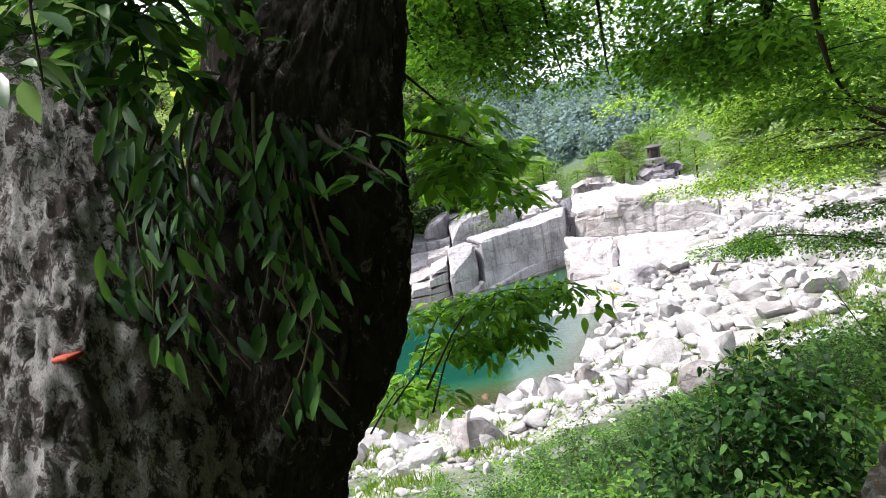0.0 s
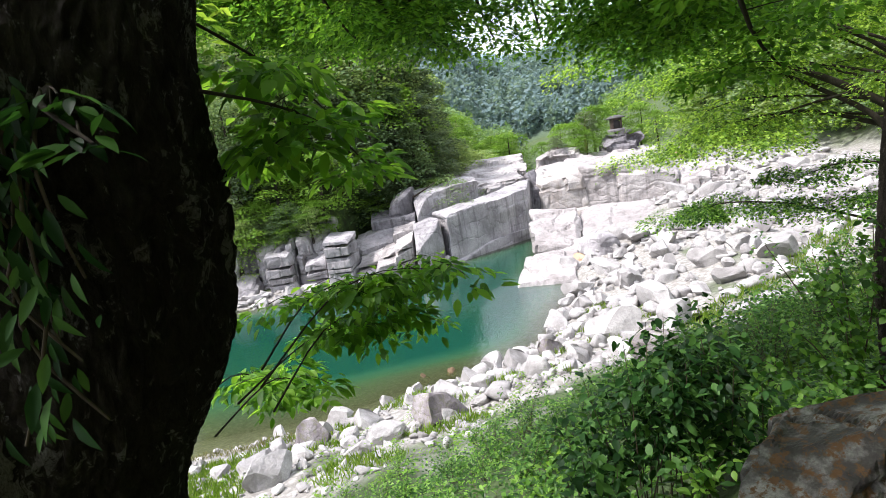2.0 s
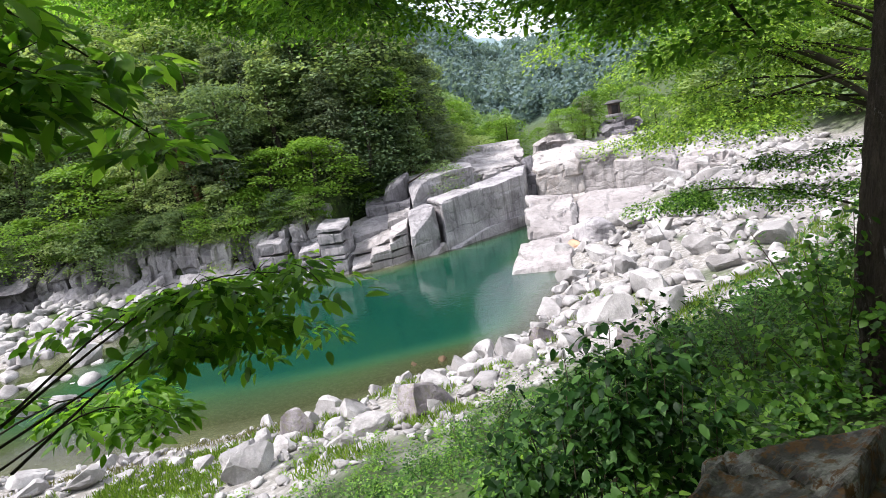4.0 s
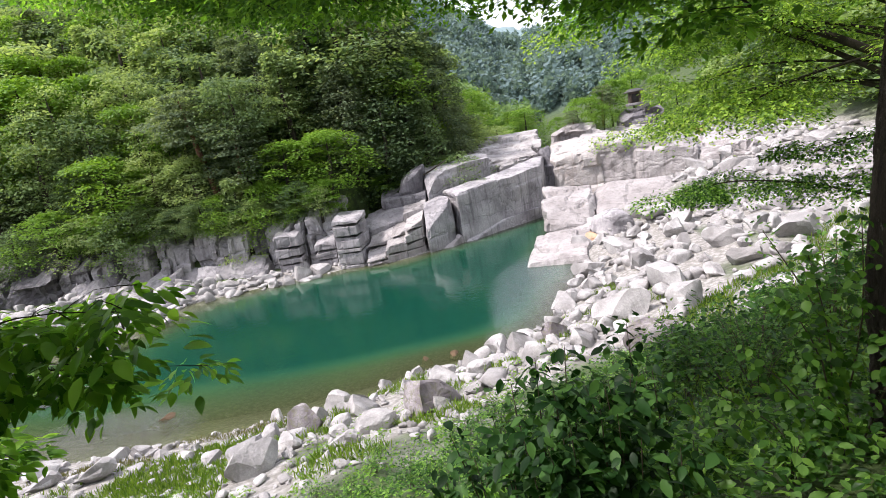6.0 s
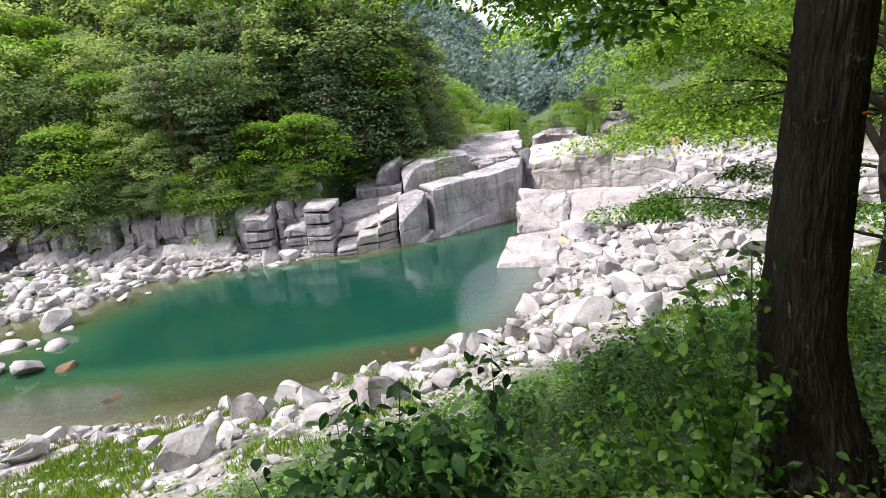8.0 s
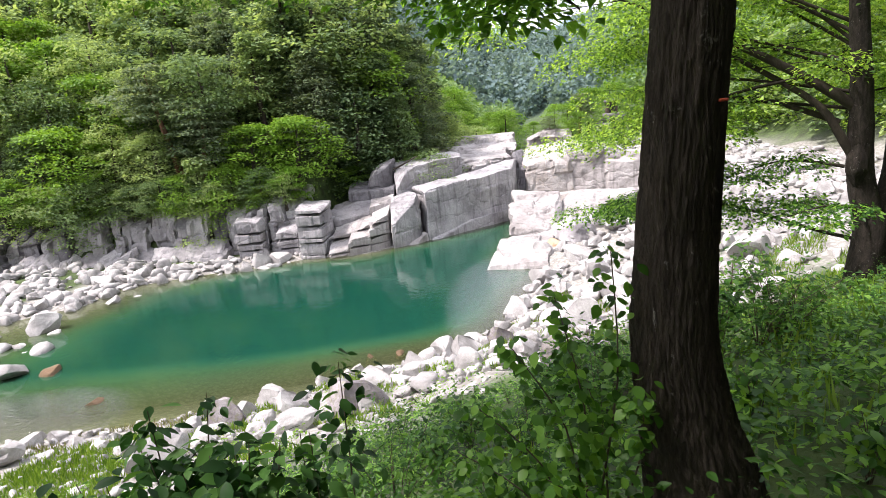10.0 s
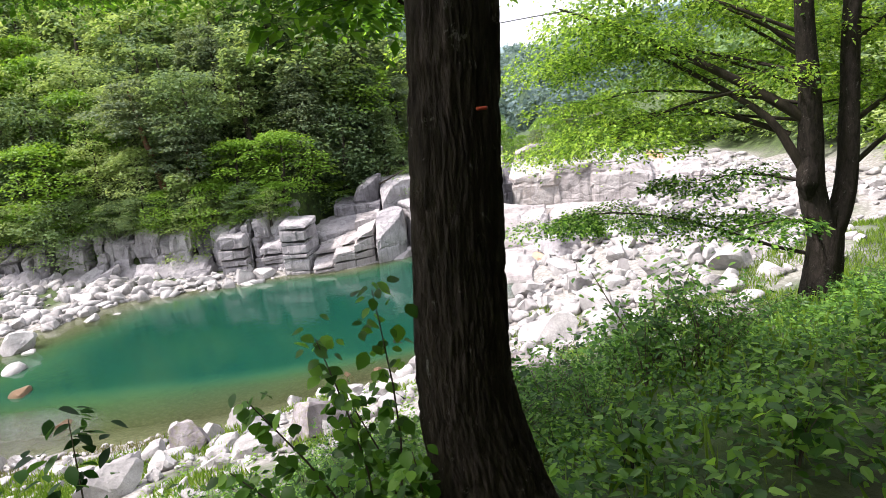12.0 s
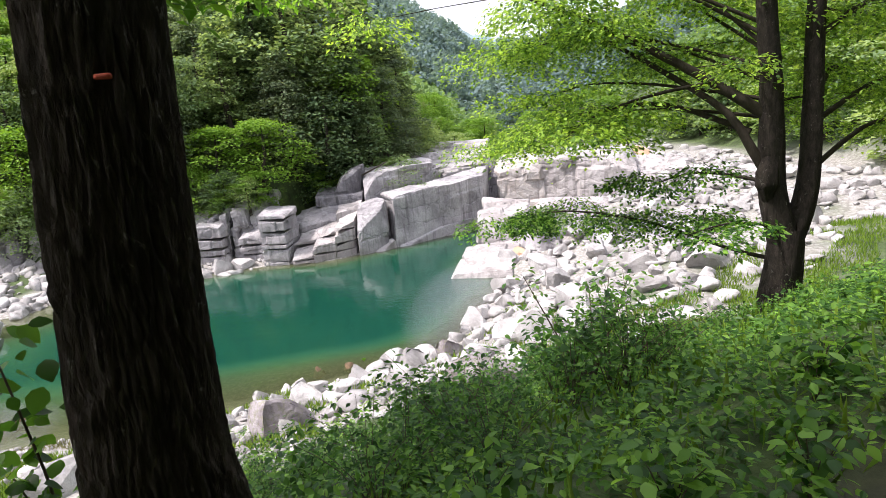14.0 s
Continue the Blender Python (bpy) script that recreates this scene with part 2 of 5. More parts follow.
FAR_SHORE = ((-300, 40), (-70, 36), (-45, 36), (-34, 37.5), (-27.6, 42.2), (-28.4, 46.6), (-20.5, 49.2), (-13, 51.8), (-7, 51.8), (-2, 56), (7, 63.5), (9.5, 75), (16, 130), (34, 330))


def smooth(v):
    v = np.clip(v, 0, 1)
    return v * v * (3 - 2 * v)


def shore_distance(x, y, line):
    """Distance to a shoreline; positive on its right-hand side, walking along it."""
    best = np.full(np.shape(x), 1e9)
    sign = np.ones(np.shape(x))
    for (ax, ay), (bx, by) in zip(line, line[1:]):
        ux, uy = bx - ax, by - ay
        k = np.clip(((x - ax) * ux + (y - ay) * uy) / (ux * ux + uy * uy), 0, 1)
        d = np.hypot(x - ax - k * ux, y - ay - k * uy)
        s = np.where(ux * (y - ay) - uy * (x - ax) < 0, 1.0, -1.0)
        sign = np.where(d < best, s, sign)
        best = np.minimum(best, d)
    return best * sign


def wave(x, y, seed, size):
    """Smooth cheap noise, about -1 to 1."""
    r = np.random.RandomState(seed)
    total = 0
    for i in range(6):
        a, p, k = r.uniform(0, 6.28), r.uniform(0, 6.28), r.uniform(0.6, 1.9) * 6.28 / size
        total = total + np.sin((x * math.cos(a) + y * math.sin(a)) * k + p)
    return total / 3.0


def path_coords(x, y):
    return -0.577 * (x - 0.59) + 0.816 * (y + 0.685), 0.816 * (x - 0.59) + 0.577 * (y + 0.685)


def wood_edge(x, y):
    """How far inside the wood across the river a place lies."""
    return np.minimum(y - 55.0 - 9.0 * smooth((x + 15.0) / 5.0), (-1.0 + 0.065 * (y - 60)) - x)


def height(x, y):
    x, y = np.asarray(x, float), np.asarray(y, float)
    n, s = path_coords(x, y)
    zpath = (0.42 - 0.115 * np.clip(s, -2, 5.5)) * (1 - smooth((n - 1.0) / 3.0))
    bank = np.interp(n, (-60, -20, -3, -0.8, 1.0, 1.5, 4, 9, 15.6, 22, 40), (34, 11, 0.9, 0.05, 0, -0.08, -1.75, -4.4, -6.9, -9.2, -14)) + zpath
    bank = bank - 0.5 * np.clip(s - 12.3, 0, 14) * smooth((n + 4) / 4)
    bank = bank + 0.10 * wave(x, y, 3, 3.0) * smooth((n - 1.2) / 2) + 0.25 * wave(x, y, 4, 7.0) * smooth((n - 4) / 4)
    dn = shore_distance(x, y, NEAR_SHORE)
    up = 0.03 * np.clip(y - 85, 0, 400)
    beach = WATER + np.interp(dn, (-14, -9, -5, -2, 0, 4, 10, 25, 45, 300), (-5.5, -3.3, -1.4, -0.45, 0, 1.15, 2.5, 4.3, 5.6, 9)) + up + 0.3 * wave(x, y, 5, 9.0) * smooth(dn / 4)
    right_hill = 0.55 * np.clip(x - (40 + 0.13 * (y - 30)), 0, None)
    right_hill = right_hill / (1 + right_hill / 160)
    near = np.logaddexp(bank * 2.5, beach * 2.5) / 2.5 + right_hill
    df = -shore_distance(x, y, FAR_SHORE)
    ledge = np.interp(df, (-14, -6, -2, 0, 1.5, 3.0, 15, 300), (-4.5, -2.8, -0.8, 0, 0.3, 0.5, 0.9, 3)) + up
    edge = wood_edge(x, y)
    hill = 0.72 * np.clip(edge, 0, None)
    far = WATER + ledge + hill / (1 + hill / 190) + np.where(edge > 0, 4.0 * smooth(edge / 4), 0) * (x < 30)
    z = np.where(dn > df, near, far)
    bed_near = np.interp(dn, (-14, -9, -5, -2, 0), (-5.5, -3.3, -1.4, -0.45, 0)) * (1 + 3.5 * smooth((y - 27) / 7))
    bed_far = np.interp(df, (-9, -5, -2, 0), (-5.5, -3.6, -1.6, 0)) * (0.12 + 0.88 * smooth((x + 29) / 15))
    z = np.where((dn <= 0) & (df <= 0), WATER + np.maximum(bed_near, bed_far) + up, z)
    # the head of the valley
    head = np.clip(y - 330, 0, None)
    front = 0.27 * head * np.clip(1.05 - 0.0022 * np.clip(x - 20, -60, 260), 0.45, 1.3)
    far_ridge = 0.12 * np.clip(y - 1050, 0, 900) * smooth((x + 300) / 500)
    mountain = front / (1 + front / 420) + far_ridge + 8 * wave(x, y, 8, 160) * smooth(head / 200)
    return z + mountain


def ground_z(x, y):
    return float(height(x, y))


def mesh_from(name, verts, faces, smooth_shade=True):
    me = bpy.data.meshes.new(name)
    verts = np.asarray(verts, np.float32)
    faces = np.asarray(faces, np.int32)
    k = faces.shape[1]
    me.vertices.add(len(verts))
    me.vertices.foreach_set("co", verts.ravel())
    me.loops.add(faces.size)
    me.loops.foreach_set("vertex_index", faces.ravel())
    me.polygons.add(len(faces))
    me.polygons.foreach_set("loop_start", np.arange(0, faces.size, k, dtype=np.int32))
    me.polygons.foreach_set("use_smooth", np.full(len(faces), smooth_shade))
    me.update(calc_edges=True)
    me.validate()
    return me


def thing(name, label, category, group="", kind="", at=(0, 0, 0)):
    ob = new(name)
    ob.location = at
    return tagged(ob, label, category, group, kind)


def part(name, data, material, parent=None, label=""):
    """Links a bmesh or mesh as one object under a thing or a part."""
    if isinstance(data, bmesh.types.BMesh):
        me = bpy.data.meshes.new(name)
        data.to_mesh(me)
        data.free()
        for p in me.polygons:
            p.use_smooth = True
    else:
        me = data
    if not me.materials:
        me.materials.append(material)
    ob = new(name, me)
    ob.parent = parent
    return tagged(ob, label)


def grid_sheet(name, xs, ys, zfun):
    gx, gy = np.meshgrid(xs, ys)
    gz = zfun(gx, gy)
    v = np.stack([gx, gy, gz], -1).reshape(-1, 3)
    nx, ny = len(xs), len(ys)
    i = (np.arange(ny - 1)[:, None] * nx + np.arange(nx - 1)[None, :]).ravel()
    return mesh_from(name, v, np.stack([i, i + 1, i + nx + 1, i + nx], 1))


def steps(stops):
    out = []
    for a, b, d in stops:
        out.extend(np.arange(a, b, d))
    return np.array(out + [stops[-1][1]], float)


xs = steps(((-2500, -300, 100), (-300, -80, 12), (-80, -14, 1.5), (-14, 16, 0.3), (16, 80, 1.5), (80, 300, 12), (300, 2500, 100)))
ys = steps(((-400, -40, 30), (-40, -4, 2), (-4, 18, 0.3), (18, 80, 1.2), (80, 400, 10), (400, 4000, 90)))
ground_mesh = grid_sheet("ground", xs, ys, height)
gx, gy = np.meshgrid(xs, ys)
gn, gs = path_coords(gx, gy)
gd = shore_distance(gx, gy, NEAR_SHORE)
gf = -shore_distance(gx, gy, FAR_SHORE)
green = smooth((12.5 + 2.5 * wave(gx, gy, 11, 5) - gn) / 3) * (gd > 3) * (gx < 40)
green = np.maximum(green, smooth((gx - 42) / 6) * (gd > 0))
green = np.maximum(green, (gf > 3.5) * 1.0 * (gd < 0))
green = np.maximum(green, smooth((wave(gx, gy, 12, 6) - 0.55) * 4) * (gd > 5) * 0.7)
green = np.maximum(green, smooth((gy - 100) / 30))
col = ground_mesh.color_attributes.new("cover", "FLOAT_COLOR", "POINT")
buf = np.ones((green.size, 4), np.float32)
buf[:, 0] = green.ravel()
buf[:, 1] = smooth((1.2 - gn) / 0.8).ravel() * (gn > -2.5).ravel()
# third channel: where the ground takes the haze colour
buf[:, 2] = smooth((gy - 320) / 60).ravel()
col.data.foreach_set("color", buf.ravel())


def ground_material():
    m, nt, nn, ln, bs = nodes_of("bank_and_gravel")
    at = nn.new("ShaderNodeVertexColor")
    at.layer_name = "cover"
    sep = nn.new("ShaderNodeSeparateColor")
    ln.new(at.outputs[0], sep.inputs[0])
    co = stretched(nt, (1, 1, 1))
    big = add(nt, "ShaderNodeTexNoise", Scale=0.9, Detail=8.0, Roughness=0.7)
    fine = add(nt, "ShaderNodeTexNoise", Scale=11.0, Detail=6.0, Roughness=0.75)
    stone = add(nt, "ShaderNodeTexVoronoi", Scale=3.5)
    for n in (big, fine, stone):
        ln.new(co, n.inputs["Vector"])
    gravel = ramp(nt, fine.outputs[0], ((0.3, (0.2, 0.19, 0.175)), (0.6, (0.42, 0.405, 0.385))))
    gravel = blend(nt, ramp(nt, stone.outputs["Distance"], ((0.25, (0, 0, 0)), (0.7, (0.6,) * 3))), gravel, (0.13, 0.12, 0.1))
    leafy = ramp(nt, big.outputs[0], ((0.32, (0.025, 0.03, 0.012)), (0.5, (0.045, 0.075, 0.02)), (0.68, (0.09, 0.13, 0.03))))
    soil = ramp(nt, fine.outputs[0], ((0.35, (0.03, 0.024, 0.016)), (0.65, (0.085, 0.07, 0.045))))
    c = blend(nt, sep.outputs[0], gravel, leafy)
    c = blend(nt, sep.outputs[1], c, soil)
    # distant ground gets the blue-green of the haze as its colour
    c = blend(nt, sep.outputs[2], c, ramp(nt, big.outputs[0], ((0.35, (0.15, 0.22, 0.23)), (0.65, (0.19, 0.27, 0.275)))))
    ln.new(c, bs.inputs["Base Color"])
    bs.inputs["Roughness"].default_value = 0.95
    b = bump(nt, stone.outputs["Distance"], 0.5, 0.1, bs)
    bump(nt, fine.outputs[0], 0.8, 0.04, bs, b)
    return m


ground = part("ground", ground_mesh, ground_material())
tagged(ground, "river bank of soil, leaf litter and pale gravel", "ground", kind="structure")

# water: clear over the sand at the edges, emerald where it is deep
wx, wy = steps(((-300, -60, 20), (-60, 14, 0.8), (14, 40, 4))), steps(((16, 24, 0.8), (24, 80, 0.8), (80, 110, 6)))
water_mesh = grid_sheet("water", wx, wy, lambda x, y: np.full(np.shape(x), WATER))
gx, gy = np.meshgrid(wx, wy)
depth = np.clip(WATER - height(gx, gy), 0, 6)
wcol = water_mesh.color_attributes.new("depth", "FLOAT_COLOR", "POINT")
buf = np.ones((depth.size, 4), np.float32)
buf[:, :3] = (depth / 6).reshape(-1, 1)
wcol.data.foreach_set("color", buf.ravel())


def water_material():
    m, nt, nn, ln, bs = nodes_of("river_water")
    at = nn.new("ShaderNodeVertexColor")
    at.layer_name = "depth"
    deep = ramp(nt, at.outputs[0], ((0.0, (0.1, 0.1, 0.05)), (0.1, (0.062, 0.08, 0.036)), (0.25, (0.03, 0.075, 0.034)), (0.45, (0.013, 0.064, 0.036)), (0.7, (0.005, 0.046, 0.03))))
    ln.new(deep, bs.inputs["Base Color"])
    bs.inputs["Roughness"].default_value = 0.05
    bs.inputs["IOR"].default_value = 1.33
    fine = add(nt, "ShaderNodeTexNoise", Scale=2.6, Detail=3.0, Roughness=0.6)
    ln.new(stretched(nt, (1.0, 0.8, 1)), fine.inputs["Vector"])
    big = add(nt, "ShaderNodeTexNoise", Scale=0.25, Detail=2.0)
    ln.new(stretched(nt, (1, 1, 1)), big.inputs["Vector"])
    b1 = bump(nt, big.outputs[0], 0.06, 0.5, bs)
    gust = None
    for gx0, gy0, rx, ry in ((7.5, 35.0, 7.0, 14.0), (-17.7, 23.6, 5.0, 3.2)):      # patches ruffled by the wind, with boosted sky sheen
        co = nn.new("ShaderNodeTexCoord")
        mp = nn.new("ShaderNodeMapping")
        mp.inputs["Location"].default_value = (-gx0 / rx, -gy0 / ry, -WATER / rx)
        mp.inputs["Scale"].default_value = (1 / rx, 1 / ry, 1 / rx)
        ln.new(co.outputs["Object"], mp.inputs[0])
        ball = nn.new("ShaderNodeTexGradient")
        ball.gradient_type = "SPHERICAL"
        ln.new(mp.outputs[0], ball.inputs[0])
        mask = ramp(nt, ball.outputs[1], ((0.0, (0.0,) * 3), (0.5, (1.0,) * 3)))
        gust = mask if gust is None else blend(nt, 1.0, gust, mask, "ADD")
    ln.new(ramp(nt, gust, ((0.0, (0.04,) * 3), (1.0, (0.2,) * 3))), bs.inputs["Roughness"])
    # added coat lifts the sky's sheen in the patches beyond plain water
    ln.new(gust, bs.inputs["Coat Weight"])
    bs.inputs["Coat Roughness"].default_value, bs.inputs["Coat IOR"].default_value = 0.16, 1.8
    ln.new(ramp(nt, gust, ((0.0, (0.5,) * 3), (1.0, (1.0,) * 3))), bs.inputs["Specular IOR Level"])
    chop = add(nt, "ShaderNodeTexNoise", Scale=5.5, Detail=3.0, Roughness=0.6)
    ln.new(stretched(nt, (1.0, 0.7, 1)), chop.inputs["Vector"])
    b1 = bump(nt, blend(nt, 1.0, gust, chop.outputs[0], "MULTIPLY"), 1.0, 0.16, bs, b1)
    bn = bump(nt, fine.outputs[0], 0.12, 0.1, bs, b1)
    ln.new(bn, bs.inputs["Coat Normal"])
    clear = nn.new("ShaderNodeBsdfTransparent")
    clear.inputs[0].default_value = (0.8, 0.86, 0.68, 1)
    mx = nn.new("ShaderNodeMixShader")
    ln.new(ramp(nt, at.outputs[0], ((0.0, (0.3,) * 3), (0.1, (0.65,) * 3), (0.3, (0.97,) * 3))), mx.inputs[0])
    gleam = nn.new("ShaderNodeBsdfGlossy")
    gleam.inputs["Roughness"].default_value = 0.05
    fres = nn.new("ShaderNodeFresnel")
    fres.inputs[0].default_value = 1.33
    ln.new(bn, fres.inputs["Normal"])
    ln.new(bn, gleam.inputs["Normal"])
    surface = nn.new("ShaderNodeMixShader")
    ln.new(fres.outputs[0], surface.inputs[0])
    ln.new(clear.outputs[0], surface.inputs[1])
    ln.new(gleam.outputs[0], surface.inputs[2])
    ln.new(surface.outputs[0], mx.inputs[1])
    ln.new(bs.outputs[0], mx.inputs[2])
    ln.new(mx.outputs[0], nn["Material Output"].inputs[0])
    return m


water = part("water", water_mesh, water_material())
tagged(water, "still emerald green river pool, brown in the shallows", "water", kind="structure")

# ---- rock ----


def cuboid_grid(nx, ny, nz):
    """Unit cube surface, -1 to 1, as welded quads."""
    index, verts, faces = {}, [], []

    def vid(i, j, k):
        key = (i, j, k)
        if key not in index:
            index[key] = len(verts)
            verts.append((2 * i / nx - 1, 2 * j / ny - 1, 2 * k / nz - 1))
        return index[key]

    for i in range(nx):
        for j in range(ny):
            faces.append((vid(i, j, 0), vid(i, j + 1, 0), vid(i + 1, j + 1, 0), vid(i + 1, j, 0)))
            faces.append((vid(i, j, nz), vid(i + 1, j, nz), vid(i + 1, j + 1, nz), vid(i, j + 1, nz)))
    for i in range(nx):
        for k in range(nz):
            faces.append((vid(i, 0, k), vid(i + 1, 0, k), vid(i + 1, 0, k + 1), vid(i, 0, k + 1)))
            faces.append((vid(i, ny, k), vid(i, ny, k + 1), vid(i + 1, ny, k + 1), vid(i + 1, ny, k)))
    for j in range(ny):
        for k in range(nz):
            faces.append((vid(0, j, k), vid(0, j, k + 1), vid(0, j + 1, k + 1), vid(0, j + 1, k)))
            faces.append((vid(nx, j, k), vid(nx, j + 1, k), vid(nx, j + 1, k + 1), vid(nx, j, k + 1)))
    return np.array(verts), np.array(faces)


def block_mesh(foot, tops, bottom, seed, rough=0.35, size=2.5, round_off=0.14, cell=0.5, strata=0.0, lump=0.3, chips=9):
    """A rock mass on a four-cornered footprint (front left, front right, back right, back left) with a height at each corner."""
    foot = np.array(foot, float)
    lx = max(np.hypot(*(foot[1] - foot[0])), np.hypot(*(foot[2] - foot[3])))
    ly = max(np.hypot(*(foot[3] - foot[0])), np.hypot(*(foot[2] - foot[1])))
    lz = max(tops) - bottom
    v, f = cuboid_grid(*(int(np.clip(l / cell, 5, 42)) for l in (lx, ly, lz)))
    c = 1 - round_off
    inner = np.clip(v, -c, c)
    d = v - inner
    ln = np.linalg.norm(d, axis=1, keepdims=True)
    v = inner + d / np.maximum(ln, 1e-9) * np.minimum(ln, round_off)
    u, w, h = (v[:, 0] + 1) / 2, (v[:, 1] + 1) / 2, (v[:, 2] + 1) / 2
    wt = np.stack([(1 - u) * (1 - w), u * (1 - w), u * w, (1 - u) * w], 1)
    xy = wt @ foot
    z = bottom + h * (wt @ np.array(tops, float) - bottom)
    p = np.column_stack([xy, z])
    mid = p.mean(0)
    out = np.empty_like(p)
    for i, q in enumerate(p):
        way = (v[i][0], v[i][1], v[i][2] * 0.8)
        ex, ey = foot[1] - foot[0], foot[3] - foot[0]
        ex, ey = ex / np.linalg.norm(ex), ey / np.linalg.norm(ey)
        nrm = np.array([ex[0] * way[0] ** 5 + ey[0] * way[1] ** 5, ex[1] * way[0] ** 5 + ey[1] * way[1] ** 5, way[2] ** 5])
        nrm /= max(np.linalg.norm(nrm), 1e-6)
        sv = Vector((q[0] + seed * 7.3, q[1], q[2] * 1.3))
        # joints: slightly warped courses of blocks, each set in or out, with open cracks between
        wp = Vector((q[0] * ex[0] + q[1] * ex[1], q[0] * ey[0] + q[1] * ey[1], q[2]))
        wp += Vector((noise.noise(sv / 3), noise.noise(sv / 3 + Vector((9, 0, 0))), 0.6 * noise.noise(sv / 2.5 + Vector((0, 9, 0))))) * size * 0.16
        course = wp.z / (strata or size * 0.8)
        shift = 0.37 * math.floor(course)
        g = Vector((wp.x / (size * 1.25) + shift, wp.y / (size * 1.25) + shift * 0.6, course))
        a = (noise.cell(Vector((math.floor(g.x), math.floor(g.y), math.floor(g.z)))) - 0.5) * rough * 0.95
        lip = min(min(c - math.floor(c), 1 - c + math.floor(c)) for c in g)
        if lip < 0.06:
            a -= rough * 0.55 * (1 - lip / 0.06)
        a += noise.fractal(sv / (size * 0.8), 1.0, 2.0, 4) * rough * 0.4
        bend = Vector((noise.noise(sv / 4.1), noise.noise(sv / 4.3 + Vector((5, 5, 0))), 0.8 * noise.noise(sv / 3.4 + Vector((0, 7, 3))))) * lump
        bend += Vector((noise.noise(sv / 1.3), noise.noise(sv / 1.2 + Vector((5, 0, 0))), noise.noise(sv / 1.1 + Vector((0, 7, 3))))) * lump * 0.22
        out[i] = q + nrm * a + np.array(bend)
    # edges and corners broken away in flat chips
    r = random.Random(seed * 13 + 5)
    span = (out.max(0) - out.min(0)) / 2
    ax, ay = (foot[1] - foot[0]) / max(np.linalg.norm(foot[1] - foot[0]), 1e-6), (foot[3] - foot[0]) / max(np.linalg.norm(foot[3] - foot[0]), 1e-6)
    for _ in range(chips):
        kind = r.random()
        u1, u2, u3 = r.choice((-1, 1)) * r.uniform(0.3, 1), -r.uniform(0.3, 1), r.uniform(0.3, 1.2)
        if kind < 0.45:
            u1 *= 0.15
        elif kind < 0.7:
            u2 *= 0.15
        elif kind < 0.8:
            u3 *= 0.1
        way = np.array((ax[0] * u1 + ay[0] * u2, ax[1] * u1 + ay[1] * u2, u3))
        way /= np.linalg.norm(way)
        reach = (out - mid) @ way
        over = np.maximum(reach - (reach.max() - min(span.min(), 1.6) * r.uniform(0.05, 0.42)), 0)
        keep = np.array([0.25 * noise.noise(Vector(o) * 0.9) for o in out[over > 0]])
        out[over > 0] -= np.outer(over[over > 0] * (0.92 + keep), way)
    return mesh_from("rock", out, f, False)


def crag(label, material, foot, tops, bottom, seed, group="bedrock along the gorge", name="rock_outcrop", **more):
    ob = part(name, block_mesh(foot, tops, bottom, seed, **more), material)
    return tagged(ob, label, "rock", group)


def ledge_stack(label, material, foot, tops, bottom, seed, courses, low=-9.7, name="rock_outcrop"):
    """Bedded rock: flat courses laid on one another, each a little in or out of the one below."""
    r = random.Random(seed * 7 + 1)
    t = thing(name, label, "rock", "bedrock along the gorge")
    foot, tops = np.array(foot, float), np.array(tops, float)
    cuts = [0.0] + sorted((k + r.uniform(-0.4, 0.4)) / courses for k in range(1, courses)) + [1.0]
    for k in range(courses):
        under = np.full(4, bottom) if k == 0 else low + (tops - low) * cuts[k]
        over = low + (tops - low) * cuts[k + 1]
        jit = np.array([[r.uniform(-0.07, 0.07), r.uniform(-0.14, 0.1)] for _ in range(4)])
        f = foot + jit + np.array([[0, 0.1 * k / courses]] * 4)
        me = block_mesh(f, tuple(over - (0 if k == courses - 1 else 0.01)), float(under.mean()), seed * 10 + k, rough=0.1, size=1.7, round_off=0.035, cell=0.14, lump=0.07, chips=3 if k == courses - 1 else 0)
        part("slab", me, material, t)
    return t


# far side of the pool: the big smooth block, steps and ledges going down to it
crag("large pale grey granite block with a flat top above the pool", ROCK_GREY, ((-0.95, 55.5), (8.4, 64.3), (9.4, 69), (-2.7, 60.4)), (-4.5, -3.75, -2.9, -4.5), -12.5, 1, rough=0.16, size=6.5, round_off=0.04, cell=0.28, lump=0.22, chips=7)
crag("low foot course under the large granite block", ROCK_GREY, ((-1.05, 55.25), (8.55, 64.0), (9, 67), (-1.8, 58)), (-8.55, -8.2, -8.0, -8.4), -12.5, 70, lump=0.15, rough=0.1, size=5.0, round_off=0.05, cell=0.3)
crag("granite block split off beside the large block", ROCK_GREY, ((-4.35, 53.4), (-1.7, 55.6), (-1.9, 59.4), (-4.7, 57.5)), (-5.6, -5.0, -4.6, -5.0), -12, 2, rough=0.12, size=3.4, round_off=0.08, cell=0.22)
crag("low pale ledge sloping into the water", ROCK, ((-4.7, 53.2), (-0.9, 55.3), (-1.3, 56.4), (-4.7, 55.0)), (-9.35, -9.15, -8.5, -8.5), -12, 3, rough=0.1, size=2.5, round_off=0.1, cell=0.25)
ledge_stack("layered pale granite stack at the water", ROCK, ((-6.5, 52.8), (-4.75, 54.1), (-4.9, 58), (-6.7, 57)), (-6.95, -6.25, -5.6, -6.1), -12, 4, 4)
ledge_stack("low white granite step at the waterline", ROCK, ((-10.4, 51.2), (-8.5, 51.7), (-8.3, 54), (-10.5, 53.6)), (-8.9, -8.55, -8.2, -8.3), -12, 5, 2)
